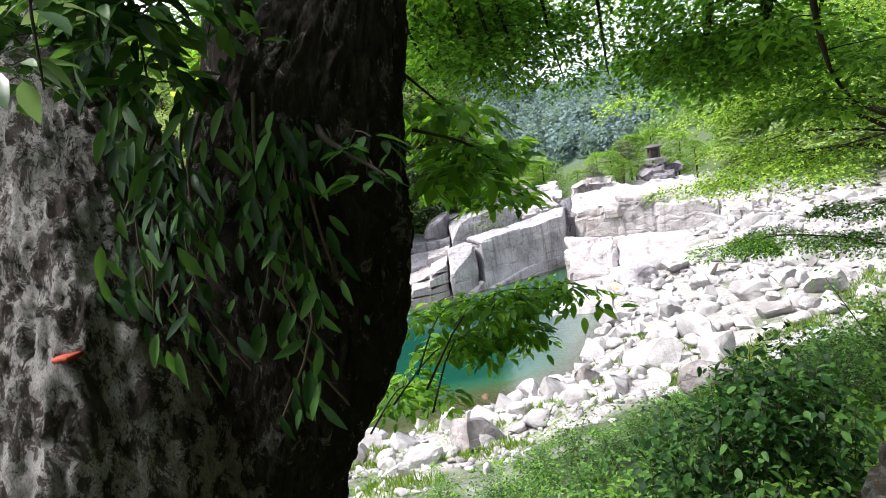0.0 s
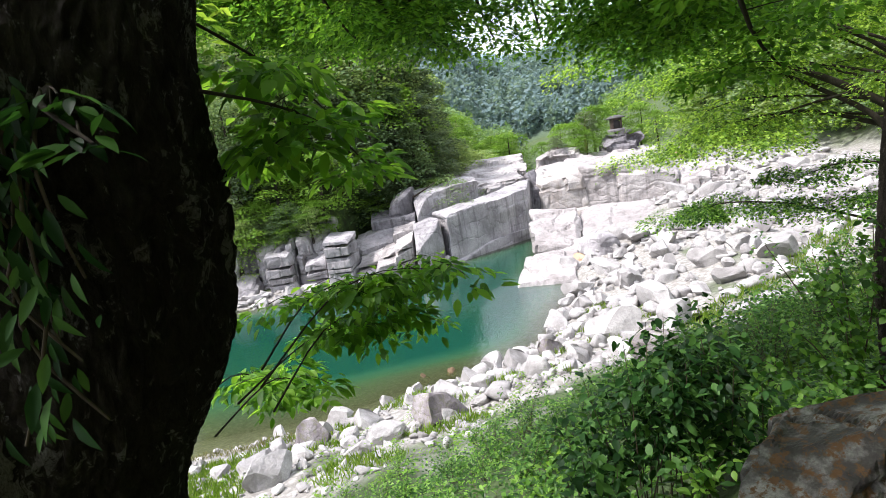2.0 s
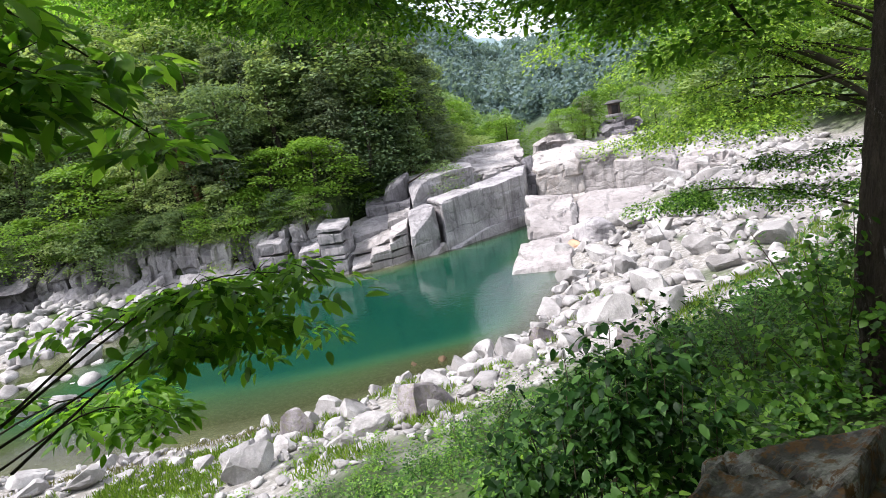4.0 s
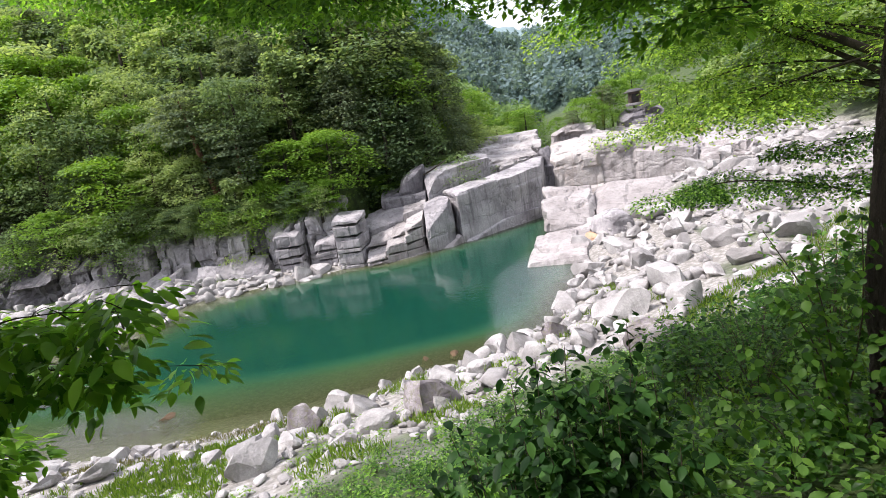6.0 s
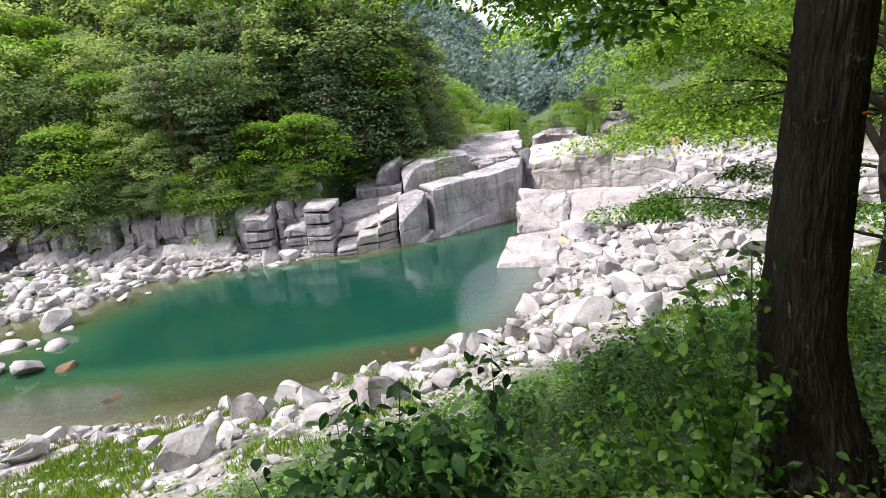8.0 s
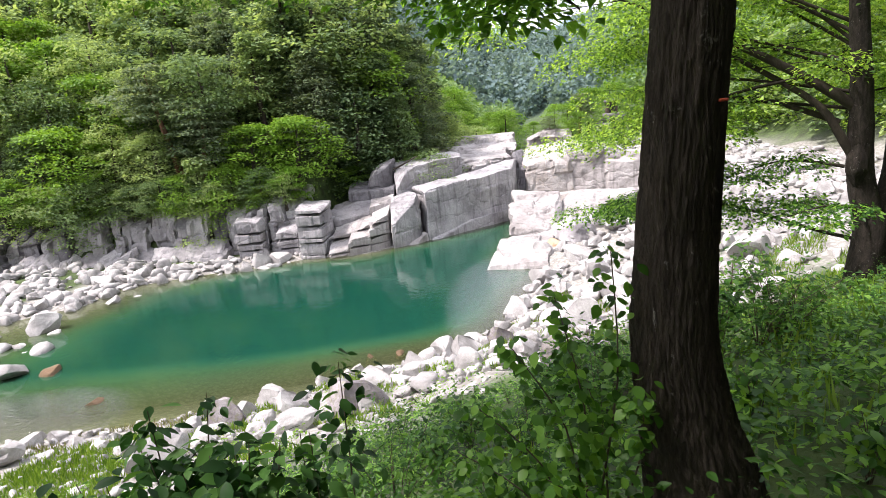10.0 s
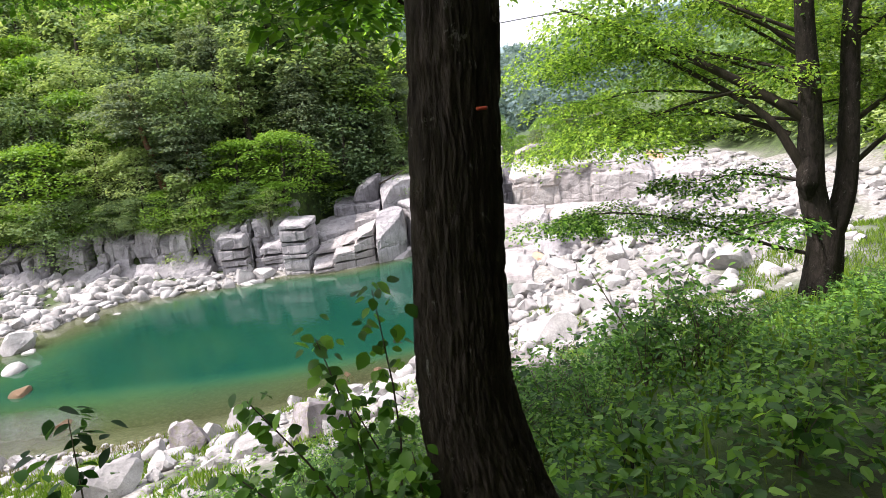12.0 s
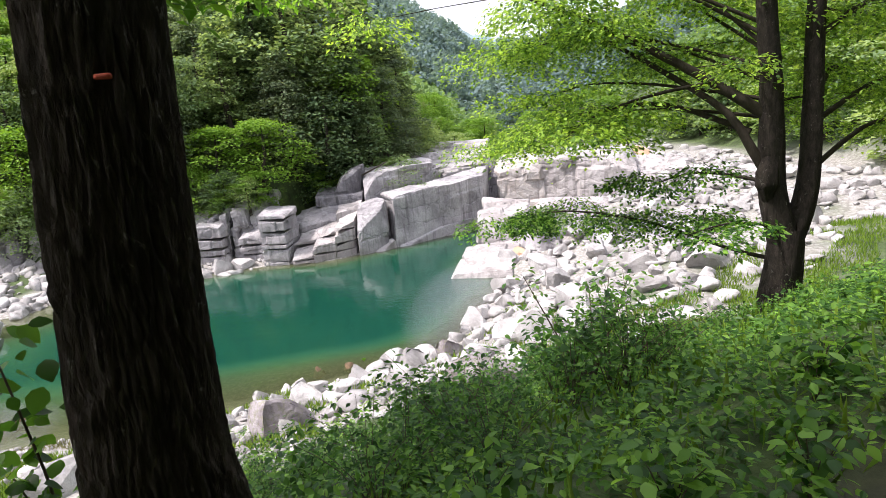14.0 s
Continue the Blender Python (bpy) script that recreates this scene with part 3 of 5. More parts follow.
ledge_stack("squared white granite step with a dark wet face", ROCK, ((-8.45, 51.7), (-6.5, 52.6), (-6.5, 54.6), (-8.6, 54)), (-8.0, -7.85, -7.5, -7.6), -12, 71, 2)
ledge_stack("pale middle step of granite", ROCK, ((-10.4, 53.1), (-8.0, 53.8), (-8.0, 57), (-10.5, 56.5)), (-7.9, -7.3, -6.8, -7.3), -12, 6, 3)
ledge_stack("pale middle step of granite beside the stack", ROCK, ((-8.0, 53.6), (-6.5, 54.4), (-6.4, 57.4), (-8.1, 57)), (-7.2, -6.85, -6.3, -6.7), -12, 72, 3)
crag("long slab with a dark streaked face above the steps", ROCK_GREY, ((-11.2, 55.8), (-7.0, 56.9), (-6.8, 61), (-11.4, 60)), (-5.95, -5.3, -4.9, -5.4), -10, 7, rough=0.14, size=3.6, round_off=0.05, cell=0.22, strata=2.4)
ledge_stack("weathered ledge with weeds in its cracks", ROCK, ((-7.0, 56.2), (-4.6, 57.4), (-4.6, 60), (-7.0, 60)), (-5.7, -5.4, -4.9, -5.1), -10, 73, 3)
ledge_stack("layered grey granite pillar at the end of the wall", ROCK_GREY, ((-13.2, 51.9), (-10.75, 51.7), (-10.6, 56), (-13.3, 56)), (-4.75, -5.0, -4.6, -4.3), -12, 8, 6)
crag("raised slab with a dark streaked face", ROCK_GREY, ((-4.4, 59.5), (2.9, 65.5), (2.2, 71), (-5.0, 65)), (-2.45, -1.9, -1.4, -1.9), -9, 9, rough=0.16, size=4.0, round_off=0.05, cell=0.25, strata=2.9)
crag("pale rock shelf behind the large block", ROCK, ((2.4, 66.8), (8.6, 69.8), (9.4, 82), (-1.5, 80)), (-3.0, -2.9, -1.4, -1.2), -9, 10, rough=0.35, size=3.2, cell=0.35, round_off=0.06, strata=0.7, lump=0.14, chips=4)
crag("rough pale rocks beside the narrows", ROCK, ((3.0, 78), (10.2, 77.5), (11.5, 92), (1, 94)), (-1.9, -1.5, -0.4, -0.3), -9, 11, rough=0.5, size=2.6, cell=0.4, round_off=0.08, strata=0.8, lump=0.14, chips=4)
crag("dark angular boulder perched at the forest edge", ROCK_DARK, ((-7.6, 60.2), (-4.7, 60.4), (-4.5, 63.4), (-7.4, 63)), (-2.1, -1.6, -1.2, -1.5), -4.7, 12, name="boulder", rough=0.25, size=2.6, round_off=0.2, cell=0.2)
# shade below the boulder is put into this ledge as dark rock
ledge_stack("ledge under a boulder, its shade put into the dark rock colour", ROCK_DARK, ((-9.5, 58.6), (-4.4, 59.4), (-4.4, 64), (-9.8, 63)), (-4.3, -4.3, -3.6, -3.6), -8, 13, 4)
# the long grey wall under the forest: upright columns of uneven width, some standing back in the shade
rw = random.Random(44)
wx0, i = -13.3, 0
while wx0 > -46:
    wide = rw.uniform(0.8, 2.2)
    yy = 54.0 + 0.045 * max(0, -22 - wx0) + rw.choice((-0.5, -0.2, 0.1, 0.5, 1.0))
    top = -4.2 + rw.uniform(-0.7, 0.5) - 0.06 * max(0, -34 - wx0) ** 1.3
    lean = rw.uniform(-0.25, 0.25)
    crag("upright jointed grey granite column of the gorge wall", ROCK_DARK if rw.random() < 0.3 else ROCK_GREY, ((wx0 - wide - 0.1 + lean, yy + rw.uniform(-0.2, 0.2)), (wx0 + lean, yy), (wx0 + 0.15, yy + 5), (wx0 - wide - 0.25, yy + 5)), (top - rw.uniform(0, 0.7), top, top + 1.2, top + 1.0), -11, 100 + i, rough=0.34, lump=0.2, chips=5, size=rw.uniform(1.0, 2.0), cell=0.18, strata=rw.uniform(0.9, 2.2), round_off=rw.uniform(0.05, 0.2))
    wx0, i = wx0 - wide, i + 1
ledge_stack("pale jointed buttress standing out of the gorge wall", ROCK_GREY, ((-19.4, 52.4), (-16.9, 52.6), (-16.8, 56), (-19.6, 56)), (-5.5, -5.7, -4.9, -4.8), -11, 90, 4)
ledge_stack("small block against the gorge wall", ROCK_GREY, ((-15.6, 52.9), (-13.5, 53.0), (-13.4, 56), (-15.8, 56)), (-7.0, -6.6, -6.0, -6.2), -11, 91, 3)
for i in range(13):
    x0 = -20.5 - i * 1.95 - rw.uniform(0, 0.5)
    yy = 51.9 + 0.05 * i + rw.uniform(-0.5, 0.5)
    t = -8.6 + rw.uniform(-0.2, 0.5)
    crag("sloping grey rock at the foot of the gorge wall", ROCK_GREY, ((x0 - 2.2, yy + 0.6), (x0, yy), (x0 + 0.3, yy + 3), (x0 - 2.4, yy + 3.2)), (t, t + 0.2, t + 1.5, t + 1.2), -11, 130 + i, rough=0.2, size=1.7, cell=0.2, round_off=0.2)
for i in range(5):
    x0 = -44 - i * 5
    crag("low dark rocks at the foot of the wooded slope", ROCK_DARK, ((x0 - 5, 52), (x0, 53), (x0, 58), (x0 - 5, 58)), (-6.5, -6, -3.5, -3.5), -11, 40 + i, rough=0.8, size=1.6, cell=0.45)
# right-hand side of the narrows
crag("great pale granite wall with cracked face", ROCK, ((14.6, 65.4), (24.7, 61.2), (27, 72), (15, 78)), (-2.45, -3.1, -2.2, -1.6), -11, 60, rough=0.28, size=4.6, round_off=0.06, cell=0.3)
crag("bulging end of the granite wall with ochre stains", ROCK_STAINED, ((9.9, 67.2), (15.6, 64.9), (17, 75), (11, 78)), (-3.3, -2.6, -1.9, -1.9), -11, 74, rough=0.3, size=3.0, round_off=0.16, cell=0.28)
crag("pale top shelf above the granite wall", ROCK, ((14, 73), (27, 68.5), (30, 84), (14, 88)), (-2.3, -3.0, -2.0, -1.2), -9, 61, rough=0.4, size=3.0, cell=0.5, strata=1.0, round_off=0.06)
crag("white jointed granite mass at the pool", ROCK, ((6.5, 50.3), (11.4, 48.6), (13.0, 60), (8.0, 62)), (-6.6, -7.0, -6.1, -5.9), -12, 62, rough=0.34, size=2.6, round_off=0.1, cell=0.22, strata=1.1)
crag("white ledge in front of the granite mass", ROCK, ((8.4, 48.0), (11.6, 46.4), (13, 50), (8.6, 50.5)), (-8.6, -8.7, -7.6, -7.9), -12, 75, rough=0.25, size=1.8, round_off=0.14, cell=0.22, strata=0.8)
crag("broad smooth white granite hump", ROCK, ((10.8, 47.4), (18.2, 46.8), (21.5, 58), (12.8, 60)), (-9.0, -8.6, -5.9, -5.7), -12, 63, rough=0.2, size=5.0, round_off=0.32, cell=0.3)
crag("flat pale slab reaching into the water", ROCK, ((3.5, 42.2), (8.6, 41.0), (9.6, 45.5), (4.6, 45.8)), (-9.25, -8.95, -8.45, -8.65), -11, 64, rough=0.16, size=2.6, round_off=0.24, cell=0.2, lump=0.14, chips=4)
crag("upper layer of the flat pale slab", ROCK, ((4.6, 44.4), (9.2, 43.2), (10.4, 47.0), (5.4, 48)), (-8.75, -8.45, -8.0, -8.2), -11, 76, rough=0.18, size=2.2, round_off=0.16, cell=0.2, lump=0.14, chips=4)
crag("rough rocks at the side of the granite wall", ROCK, ((24.6, 60.6), (30, 58), (33, 70), (26, 73)), (-4.6, -5.3, -3.4, -3.0), -10, 65, rough=0.7, size=2.0, cell=0.4)
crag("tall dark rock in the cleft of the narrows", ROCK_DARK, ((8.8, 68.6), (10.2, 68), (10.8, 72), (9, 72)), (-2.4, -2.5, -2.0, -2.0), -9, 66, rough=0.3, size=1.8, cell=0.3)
crag("orange tinted block among the pale boulders", ROCK_ORANGE, ((28.7, 75), (30.6, 74.6), (31, 77), (29, 77)), (-2.6, -2.7, -2.4, -2.4), -6.5, 67, name="boulder", rough=0.15, size=1.8, cell=0.25)
crag("rugged pillar of dark rock carrying the little shrine", ROCK_DARK, ((22.5, 83.5), (28.5, 82.5), (28, 88), (23, 88)), (0.4, 0.2, 0.6, 0.8), -5, 68, rough=0.9, size=1.8, cell=0.4, strata=1.2)
crag("grey lump of rock below the pines", ROCK, ((12, 79.5), (18, 78), (19, 83), (12, 84)), (-1.0, -1.4, -0.3, 0.0), -5, 69, rough=0.6, size=1.8, cell=0.35)

# shrine on the pillar


def box_bm(sx, sy, sz, at=(0, 0, 0), bevel=0.02):
    bm = bmesh.new()
    bmesh.ops.create_cube(bm, size=1)
    bmesh.ops.scale(bm, vec=(sx, sy, sz), verts=bm.verts)
    bmesh.ops.translate(bm, vec=at, verts=bm.verts)
    bmesh.ops.bevel(bm, geom=bm.edges[:], offset=bevel, segments=1, affect="EDGES")
    return bm


hut = thing("shrine", "small dark weathered wooden shrine with a grey roof on a rock", "shrine", at=(25.0, 84.8, 0.6))
part("stone_base", box_bm(3.0, 2.6, 0.5, (0, 0, 0.2), 0.06), ROCK_GREY, hut, "pale stone base")
part("wall", box_bm(2.1, 1.7, 2.0, (0, 0, 1.4)), OLD_WOOD, hut)
# solid near-black panel stands for the shaded room inside
part("door", box_bm(1.3, 0.08, 1.5, (0, -0.87, 1.3)), DOORWAY_SHADE, hut, "near-black panel for the shade inside the doorway")
for px in (-0.98, 0.98):
    part("post", box_bm(0.16, 0.16, 2.0, (px, -0.98, 1.4)), OLD_WOOD, hut)
bm = bmesh.new()
q = [bm.verts.new(c) for c in ((-1.7, -1.5, 2.35), (1.7, -1.5, 2.35), (1.7, 1.5, 2.35), (-1.7, 1.5, 2.35), (-0.9, 0, 3.0), (0.9, 0, 3.0), (-1.7, -1.5, 2.5), (1.7, -1.5, 2.5), (1.7, 1.5, 2.5), (-1.7, 1.5, 2.5))]
for f in ((3, 2, 1, 0), (0, 1, 7, 6), (1, 2, 8, 7), (2, 3, 9, 8), (3, 0, 6, 9), (6, 7, 5, 4), (7, 8, 5), (8, 9, 4, 5), (9, 6, 4)):
    bm.faces.new([q[i] for i in f])
part("roof", bm, ROOF, hut, "grey hipped roof")
hut.matrix_world = pose(25.0, 84.8, 0.75) @ Matrix.Diagonal((0.7, 0.7, 0.78, 1))

# ---- boulders ----


def boulder_mesh(seed, detail, flat=0.65):
    """A river boulder: a ball worn flat on several sides."""
    r = random.Random(seed)
    bm = bmesh.new()
    bmesh.ops.create_icosphere(bm, subdivisions=detail, radius=1)
    cuts = []
    for _ in range(12):
        n = Vector((r.gauss(0, 1), r.gauss(0, 1), r.gauss(0, 0.8))).normalized()
        cuts.append((n, r.uniform(0.4, 0.72)))
    sx, sy = r.uniform(0.85, 1.25), r.uniform(0.75, 1.0)
    for v in bm.verts:
        p = v.co.copy()
        for n, h in cuts:
            d = p.dot(n) - h
            if d > 0:
                p -= n * d
        p += v.co * (0.07 * noise.fractal(v.co * 1.7 + Vector((seed * 3.1, 0, 0)), 0.8, 2.0, 4))
        v.co = Vector((p.x * sx, p.y * sy, p.z * flat))
    me = bpy.data.meshes.new("boulder")
    bm.to_mesh(me)
    bm.free()
    me.polygons.foreach_set("use_smooth", np.full(len(me.polygons), True))
    me.set_sharp_from_angle(angle=radians(24))
    return me


SHAPES = [boulder_mesh(i, 3, 0.55 + 0.06 * (i % 4)) for i in range(10)]
for me in SHAPES:
    me.materials.append(BOULDER)
LOW = []
for i in range(8):
    me = boulder_mesh(30 + i, 2, 0.55 + 0.05 * (i % 4))
    co = np.empty(len(me.vertices) * 3, np.float32)
    me.vertices.foreach_get("co", co)
    tri = np.array([p.vertices[:] for p in me.polygons], np.int32)
    LOW.append((co.reshape(-1, 3), tri))


def place_boulder(x, y, size, seed, label, group, material=None, sink=0.3, z=None):
    r = random.Random(seed)
    me = SHAPES[seed % len(SHAPES)]
    if material:
        me = me.copy()
        me.materials.clear()
        me.materials.append(material)
    ob = new("boulder", me)
    zz = ground_z(x, y) if z is None else z
    ob.matrix_world = pose(x, y, zz + size * (0.55 - sink), r.uniform(-14, 14), r.uniform(-14, 14), r.uniform(0, 360)) @ Matrix.Diagonal((size, size, size, 1))
    return tagged(ob, label, "boulder", group)


def joined_boulders(name, items, material, label, seed):
    r = np.random.RandomState(seed)
    vs, fs, base = [], [], 0
    for x, y, z, s in items:
        co, tri = LOW[r.randint(len(LOW))]
        a, t1, t2 = r.uniform(0, 6.28), r.uniform(-0.25, 0.25), r.uniform(-0.25, 0.25)
        rot = np.array(Euler((t1, t2, a)).to_matrix())
        vs.append((co * s) @ rot.T + np.array((x, y, z)))
        fs.append(tri + base)
        base += len(co)
    ob = part(name, mesh_from(name, np.concatenate(vs), np.concatenate(fs), True), material)
    return tagged(ob, label, "boulders", kind="stuff")


rb = random.Random(5)
big_placed = []


def free_spot(x, y, s, gap=0.8):
    for a, b, c in big_placed:
        if (a - x) ** 2 + (b - y) ** 2 < ((c + s) * gap) ** 2:
            return False
    return True


def on_rocks(x, y):
    return (6 < x < 20 and 47 < y < 61) or (9 < x < 26 and 61 < y < 86) or (3 < x < 9.5 and 41 < y < 46)


count, tries = 0, 0
while count < 295 and tries < 9000:
    tries += 1
    if rb.random() < 0.45:
        x, y, s = rb.uniform(-24, 6), rb.uniform(14, 31), rb.choice((0.3, 0.4, 0.5, 0.6, 0.75, 0.95))
    else:
        x, y, s = rb.uniform(0, 34), rb.uniform(22, 62), rb.choice((0.55, 0.7, 0.85, 1.0, 1.25, 1.6))
    d = float(shore_distance(x, y, NEAR_SHORE))
    n, q = path_coords(x, y)
    if d < -0.3 or n < 14.6 or on_rocks(x, y) or not free_spot(x, y, s):
        continue
    if x < 2 and y < 23 and wave(x, y, 21, 5) > (0.5 if x > -8 else -0.1):
        continue
    big_placed.append((x, y, s))
    place_boulder(x, y, s, 100 + tries, "pale grey water-worn granite boulder on the river beach", "boulders on the beach")
    count += 1
# picked out ones
for x, y, s, mat, lab in ((-5.7, 17.8, 1.3, ROCK_PURPLE, "purplish grey cracked boulder with dry moss on the slope"), (-7.4, 17.2, 0.8, BOULDER, "pale boulder beside a purplish one"),
                          (-1.0, 16.8, 1.3, ROCK_PURPLE, "broad purplish rock overgrown with moss and dry grass"), (5.0, 11.7, 0.8, ROCK_PURPLE, "dark purplish boulder low on the green bank"),
                          (1.2, 27.2, 1.0, BOULDER, "pale boulder at the water's edge"), (3.85, 25.4, 1.2, ROCK_PURPLE, "large tilted grey-brown boulder by the water"), (8.6, 44.5, 1.3, BOULDER, "round pale boulder on the slab"),
                          (5.2, 31.6, 1.1, BOULDER, "large pale boulder with a dark underside by the water"), (7.8, 37.2, 1.7, BOULDER, "wide pale boulder beside the inlet"), (11.2, 45.6, 1.9, ROCK_GREY, "long grey boulder under the white hump"), (14.5, 44.8, 1.8, BOULDER, "long pale boulder among smaller ones"), (9.6, 44.8, 1.0, ROCK_ORANGE, "tan boulder between pale ones")):
    place_boulder(x, y, s, int(x * 10 + y * 7) + 900, lab, "boulders on the beach", mat)
for x, y, s, lab in ((-26.6, 36.2, 1.5, "white boulder at the edge of the rapids"), (-22.6, 28.7, 1.25, "white boulder standing in the shallow rapids"), (-25.0, 28.6, 1.3, "white boulder half out of the water"), (-25.8, 26.6, 0.9, "pale flat boulder in the rapids"),
                     (-20.4, 51.0, 1.6, "large round grey boulder at the foot of the wall"), (-16.6, 50.9, 1.6, "long white boulder at the far waterline"), (-19.2, 49.6, 1.0, "pale tilted stone at the far waterline"), (-15.2, 51.8, 1.2, "pale squarish boulder against the wall"), (-17.9, 50.4, 0.9, "white stone wedged beside a long boulder"), (-29.5, 47.6, 1.2, "white boulder on the stony bar"), (-27.6, 49.0, 0.9, "pale boulder on the stony bar"), (-33.0, 44.0, 1.1, "white boulder among the bar's stones")):
    place_boulder(x, y, s, int(-x * 10 + y), lab, "boulders in the river", None, 0.25, WATER - 0.1)
for x, y, s in ((-20.9, 29.0, 1.2), (-15.7, 24.6, 1.0), (-2.6, 27.4, 0.5), (-1.2, 27.6, 0.45)):
    place_boulder(x, y, s, int(-x * 10 + y) + 3, "brown algae-covered boulder just under the water", "boulders in the river", ROCK_SUNK, 0.25, WATER - 0.62 * s)

rn = np.random.RandomState(9)


def strewn(r, number, x0, x1, y0, y1, sizes):
    return np.column_stack([r.uniform(x0, x1, number), r.uniform(y0, y1, number), r.choice(sizes, number)])


c = np.concatenate([strewn(rn, 3000, -30, 7, 11, 33, (0.1, 0.15, 0.2, 0.28)), strewn(rn, 2300, 0, 46, 16, 84, (0.25, 0.35, 0.45, 0.6, 0.8)), strewn(rn, 600, 0, 60, 60, 125, (0.4, 0.6, 0.9, 1.2))])
d = shore_distance(c[:, 0], c[:, 1], NEAR_SHORE)
n, q = path_coords(c[:, 0], c[:, 1])
clear = np.array([not on_rocks(a, b) for a, b in c[:, :2]])
c = c[(d > -0.4) & (n > 11.3 + 1.8 * wave(c[:, 0], c[:, 1], 31, 3)) & clear & (c[:, 0] < 37 + 0.12 * (c[:, 1] - 30))]
items = np.column_stack([c[:, 0], c[:, 1], height(c[:, 0], c[:, 1]) + c[:, 2] * 0.2, c[:, 2]])
joined_boulders("beach_stones", items, BOULDER, "countless pale stones and cobbles covering the river beach", 2)
c = strewn(rn, 4200, -60, -12, 27, 54, (0.25, 0.35, 0.45, 0.6, 0.8, 1.1))
d = -shore_distance(c[:, 0], c[:, 1], FAR_SHORE)
near = -shore_distance(c[:, 0], c[:, 1], NEAR_SHORE)
c = c[((d > -0.9) & (d < np.where(c[:, 0] < -26, 15, 3))) | ((c[:, 0] < -24) & (near > 2) & (rn.rand(len(c)) < 0.1))][:1100]
items = np.column_stack([c[:, 0], c[:, 1], np.maximum(height(c[:, 0], c[:, 1]), WATER - 0.25) + 0.15 * c[:, 2], c[:, 2]])
joined_boulders("far_bank_stones", items, BOULDER, "pale stones along the far bank and in the rapids", 3)

driftwood_at = ((-4.6, 61.2, -2.5), (-3.4, 61.6, -2.0), (-2.0, 62.2, -1.35))

# stone slab beside the path
slab = part("stone_slab", block_mesh(((1.36, 1.02), (1.98, 1.12), (2.4, 1.5), (1.9, 1.64)), (0.84, 0.92, 0.88, 0.8), -0.1, 80, chips=5, rough=0.05, size=0.3, round_off=0.2, cell=0.022, lump=0.05), ROCK_MOSSY)
tagged(slab, "flat-topped dark stone with brown moss and lichen beside the path", "rock")

# ---- plants ----


def unit(a):
    return a / np.maximum(np.linalg.norm(a, axis=-1, keepdims=True), 1e-9)


def leaf_cloud(points, ways, ups, sizes, width=0.5, fine=False):
    """One mesh of many folded leaves, each from its point along its way."""
    ways = unit(ways)
    side = unit(np.cross(ways, ups))
    up = np.cross(side, ways)
    L = sizes[:, None]
    if not fine:
        v = np.stack([points, points + ways * L * 0.45 + side * L * width * 0.5 + up * L * 0.06, points + ways * L - up * L * 0.08, points + ways * L * 0.45 - side * L * width * 0.5 + up * L * 0.06], 1)
        base = np.arange(len(points))[:, None] * 4
        f = np.concatenate([base + np.array([[0, 1, 2]]), base + np.array([[0, 2, 3]])])
        return v.reshape(-1, 3), f
    prof = ((0.0, 0.0), (0.2, 0.36), (0.48, 0.5), (0.76, 0.32), (1.0, 0.0))
    rows = []
    for k, (a, b) in enumerate(prof):
        mid = points + ways * L * a - up * L * (0.22 * a * a)
        if b == 0:
            rows.append(mid)
        else:
            rows += [mid + side * L * width * b + up * L * 0.1 * b, mid, mid - side * L * width * b + up * L * 0.1 * b]
    v = np.stack(rows, 1)
    base = np.arange(len(points))[:, None] * v.shape[1]
    tri = [(0, 1, 2), (0, 2, 3), (1, 4, 5), (1, 5, 2), (2, 5, 6), (2, 6, 3), (4, 7, 8), (4, 8, 5), (5, 8, 9), (5, 9, 6), (7, 10, 8), (8, 10, 9)]
    f = np.concatenate([base + np.array([t]) for t in tri])
    return v.reshape(-1, 3), f


def spray_leaves(r, centre, radius, count, thick=0.18, droop=0.25):
    """Leaves of a flat, drooping bough: points, ways, ups."""
    a = r.uniform(0, 2 * np.pi, count)
    q = np.sqrt(r.uniform(0, 1, count))
    ang = np.round(a / 0.45) * 0.45 + r.normal(0, 0.09, count)
    p = np.stack([np.cos(ang) * q, np.sin(ang) * q, r.normal(0, thick, count) - droop * q * q], 1) * radius
    w = np.stack([np.cos(a) + r.normal(0, 0.6, count), np.sin(a) + r.normal(0, 0.6, count), r.normal(-0.35, 0.35, count)], 1)
    u = np.stack([r.normal(0, 0.35, count), r.normal(0, 0.35, count), np.ones(count)], 1)
    return p + np.asarray(centre), w, u


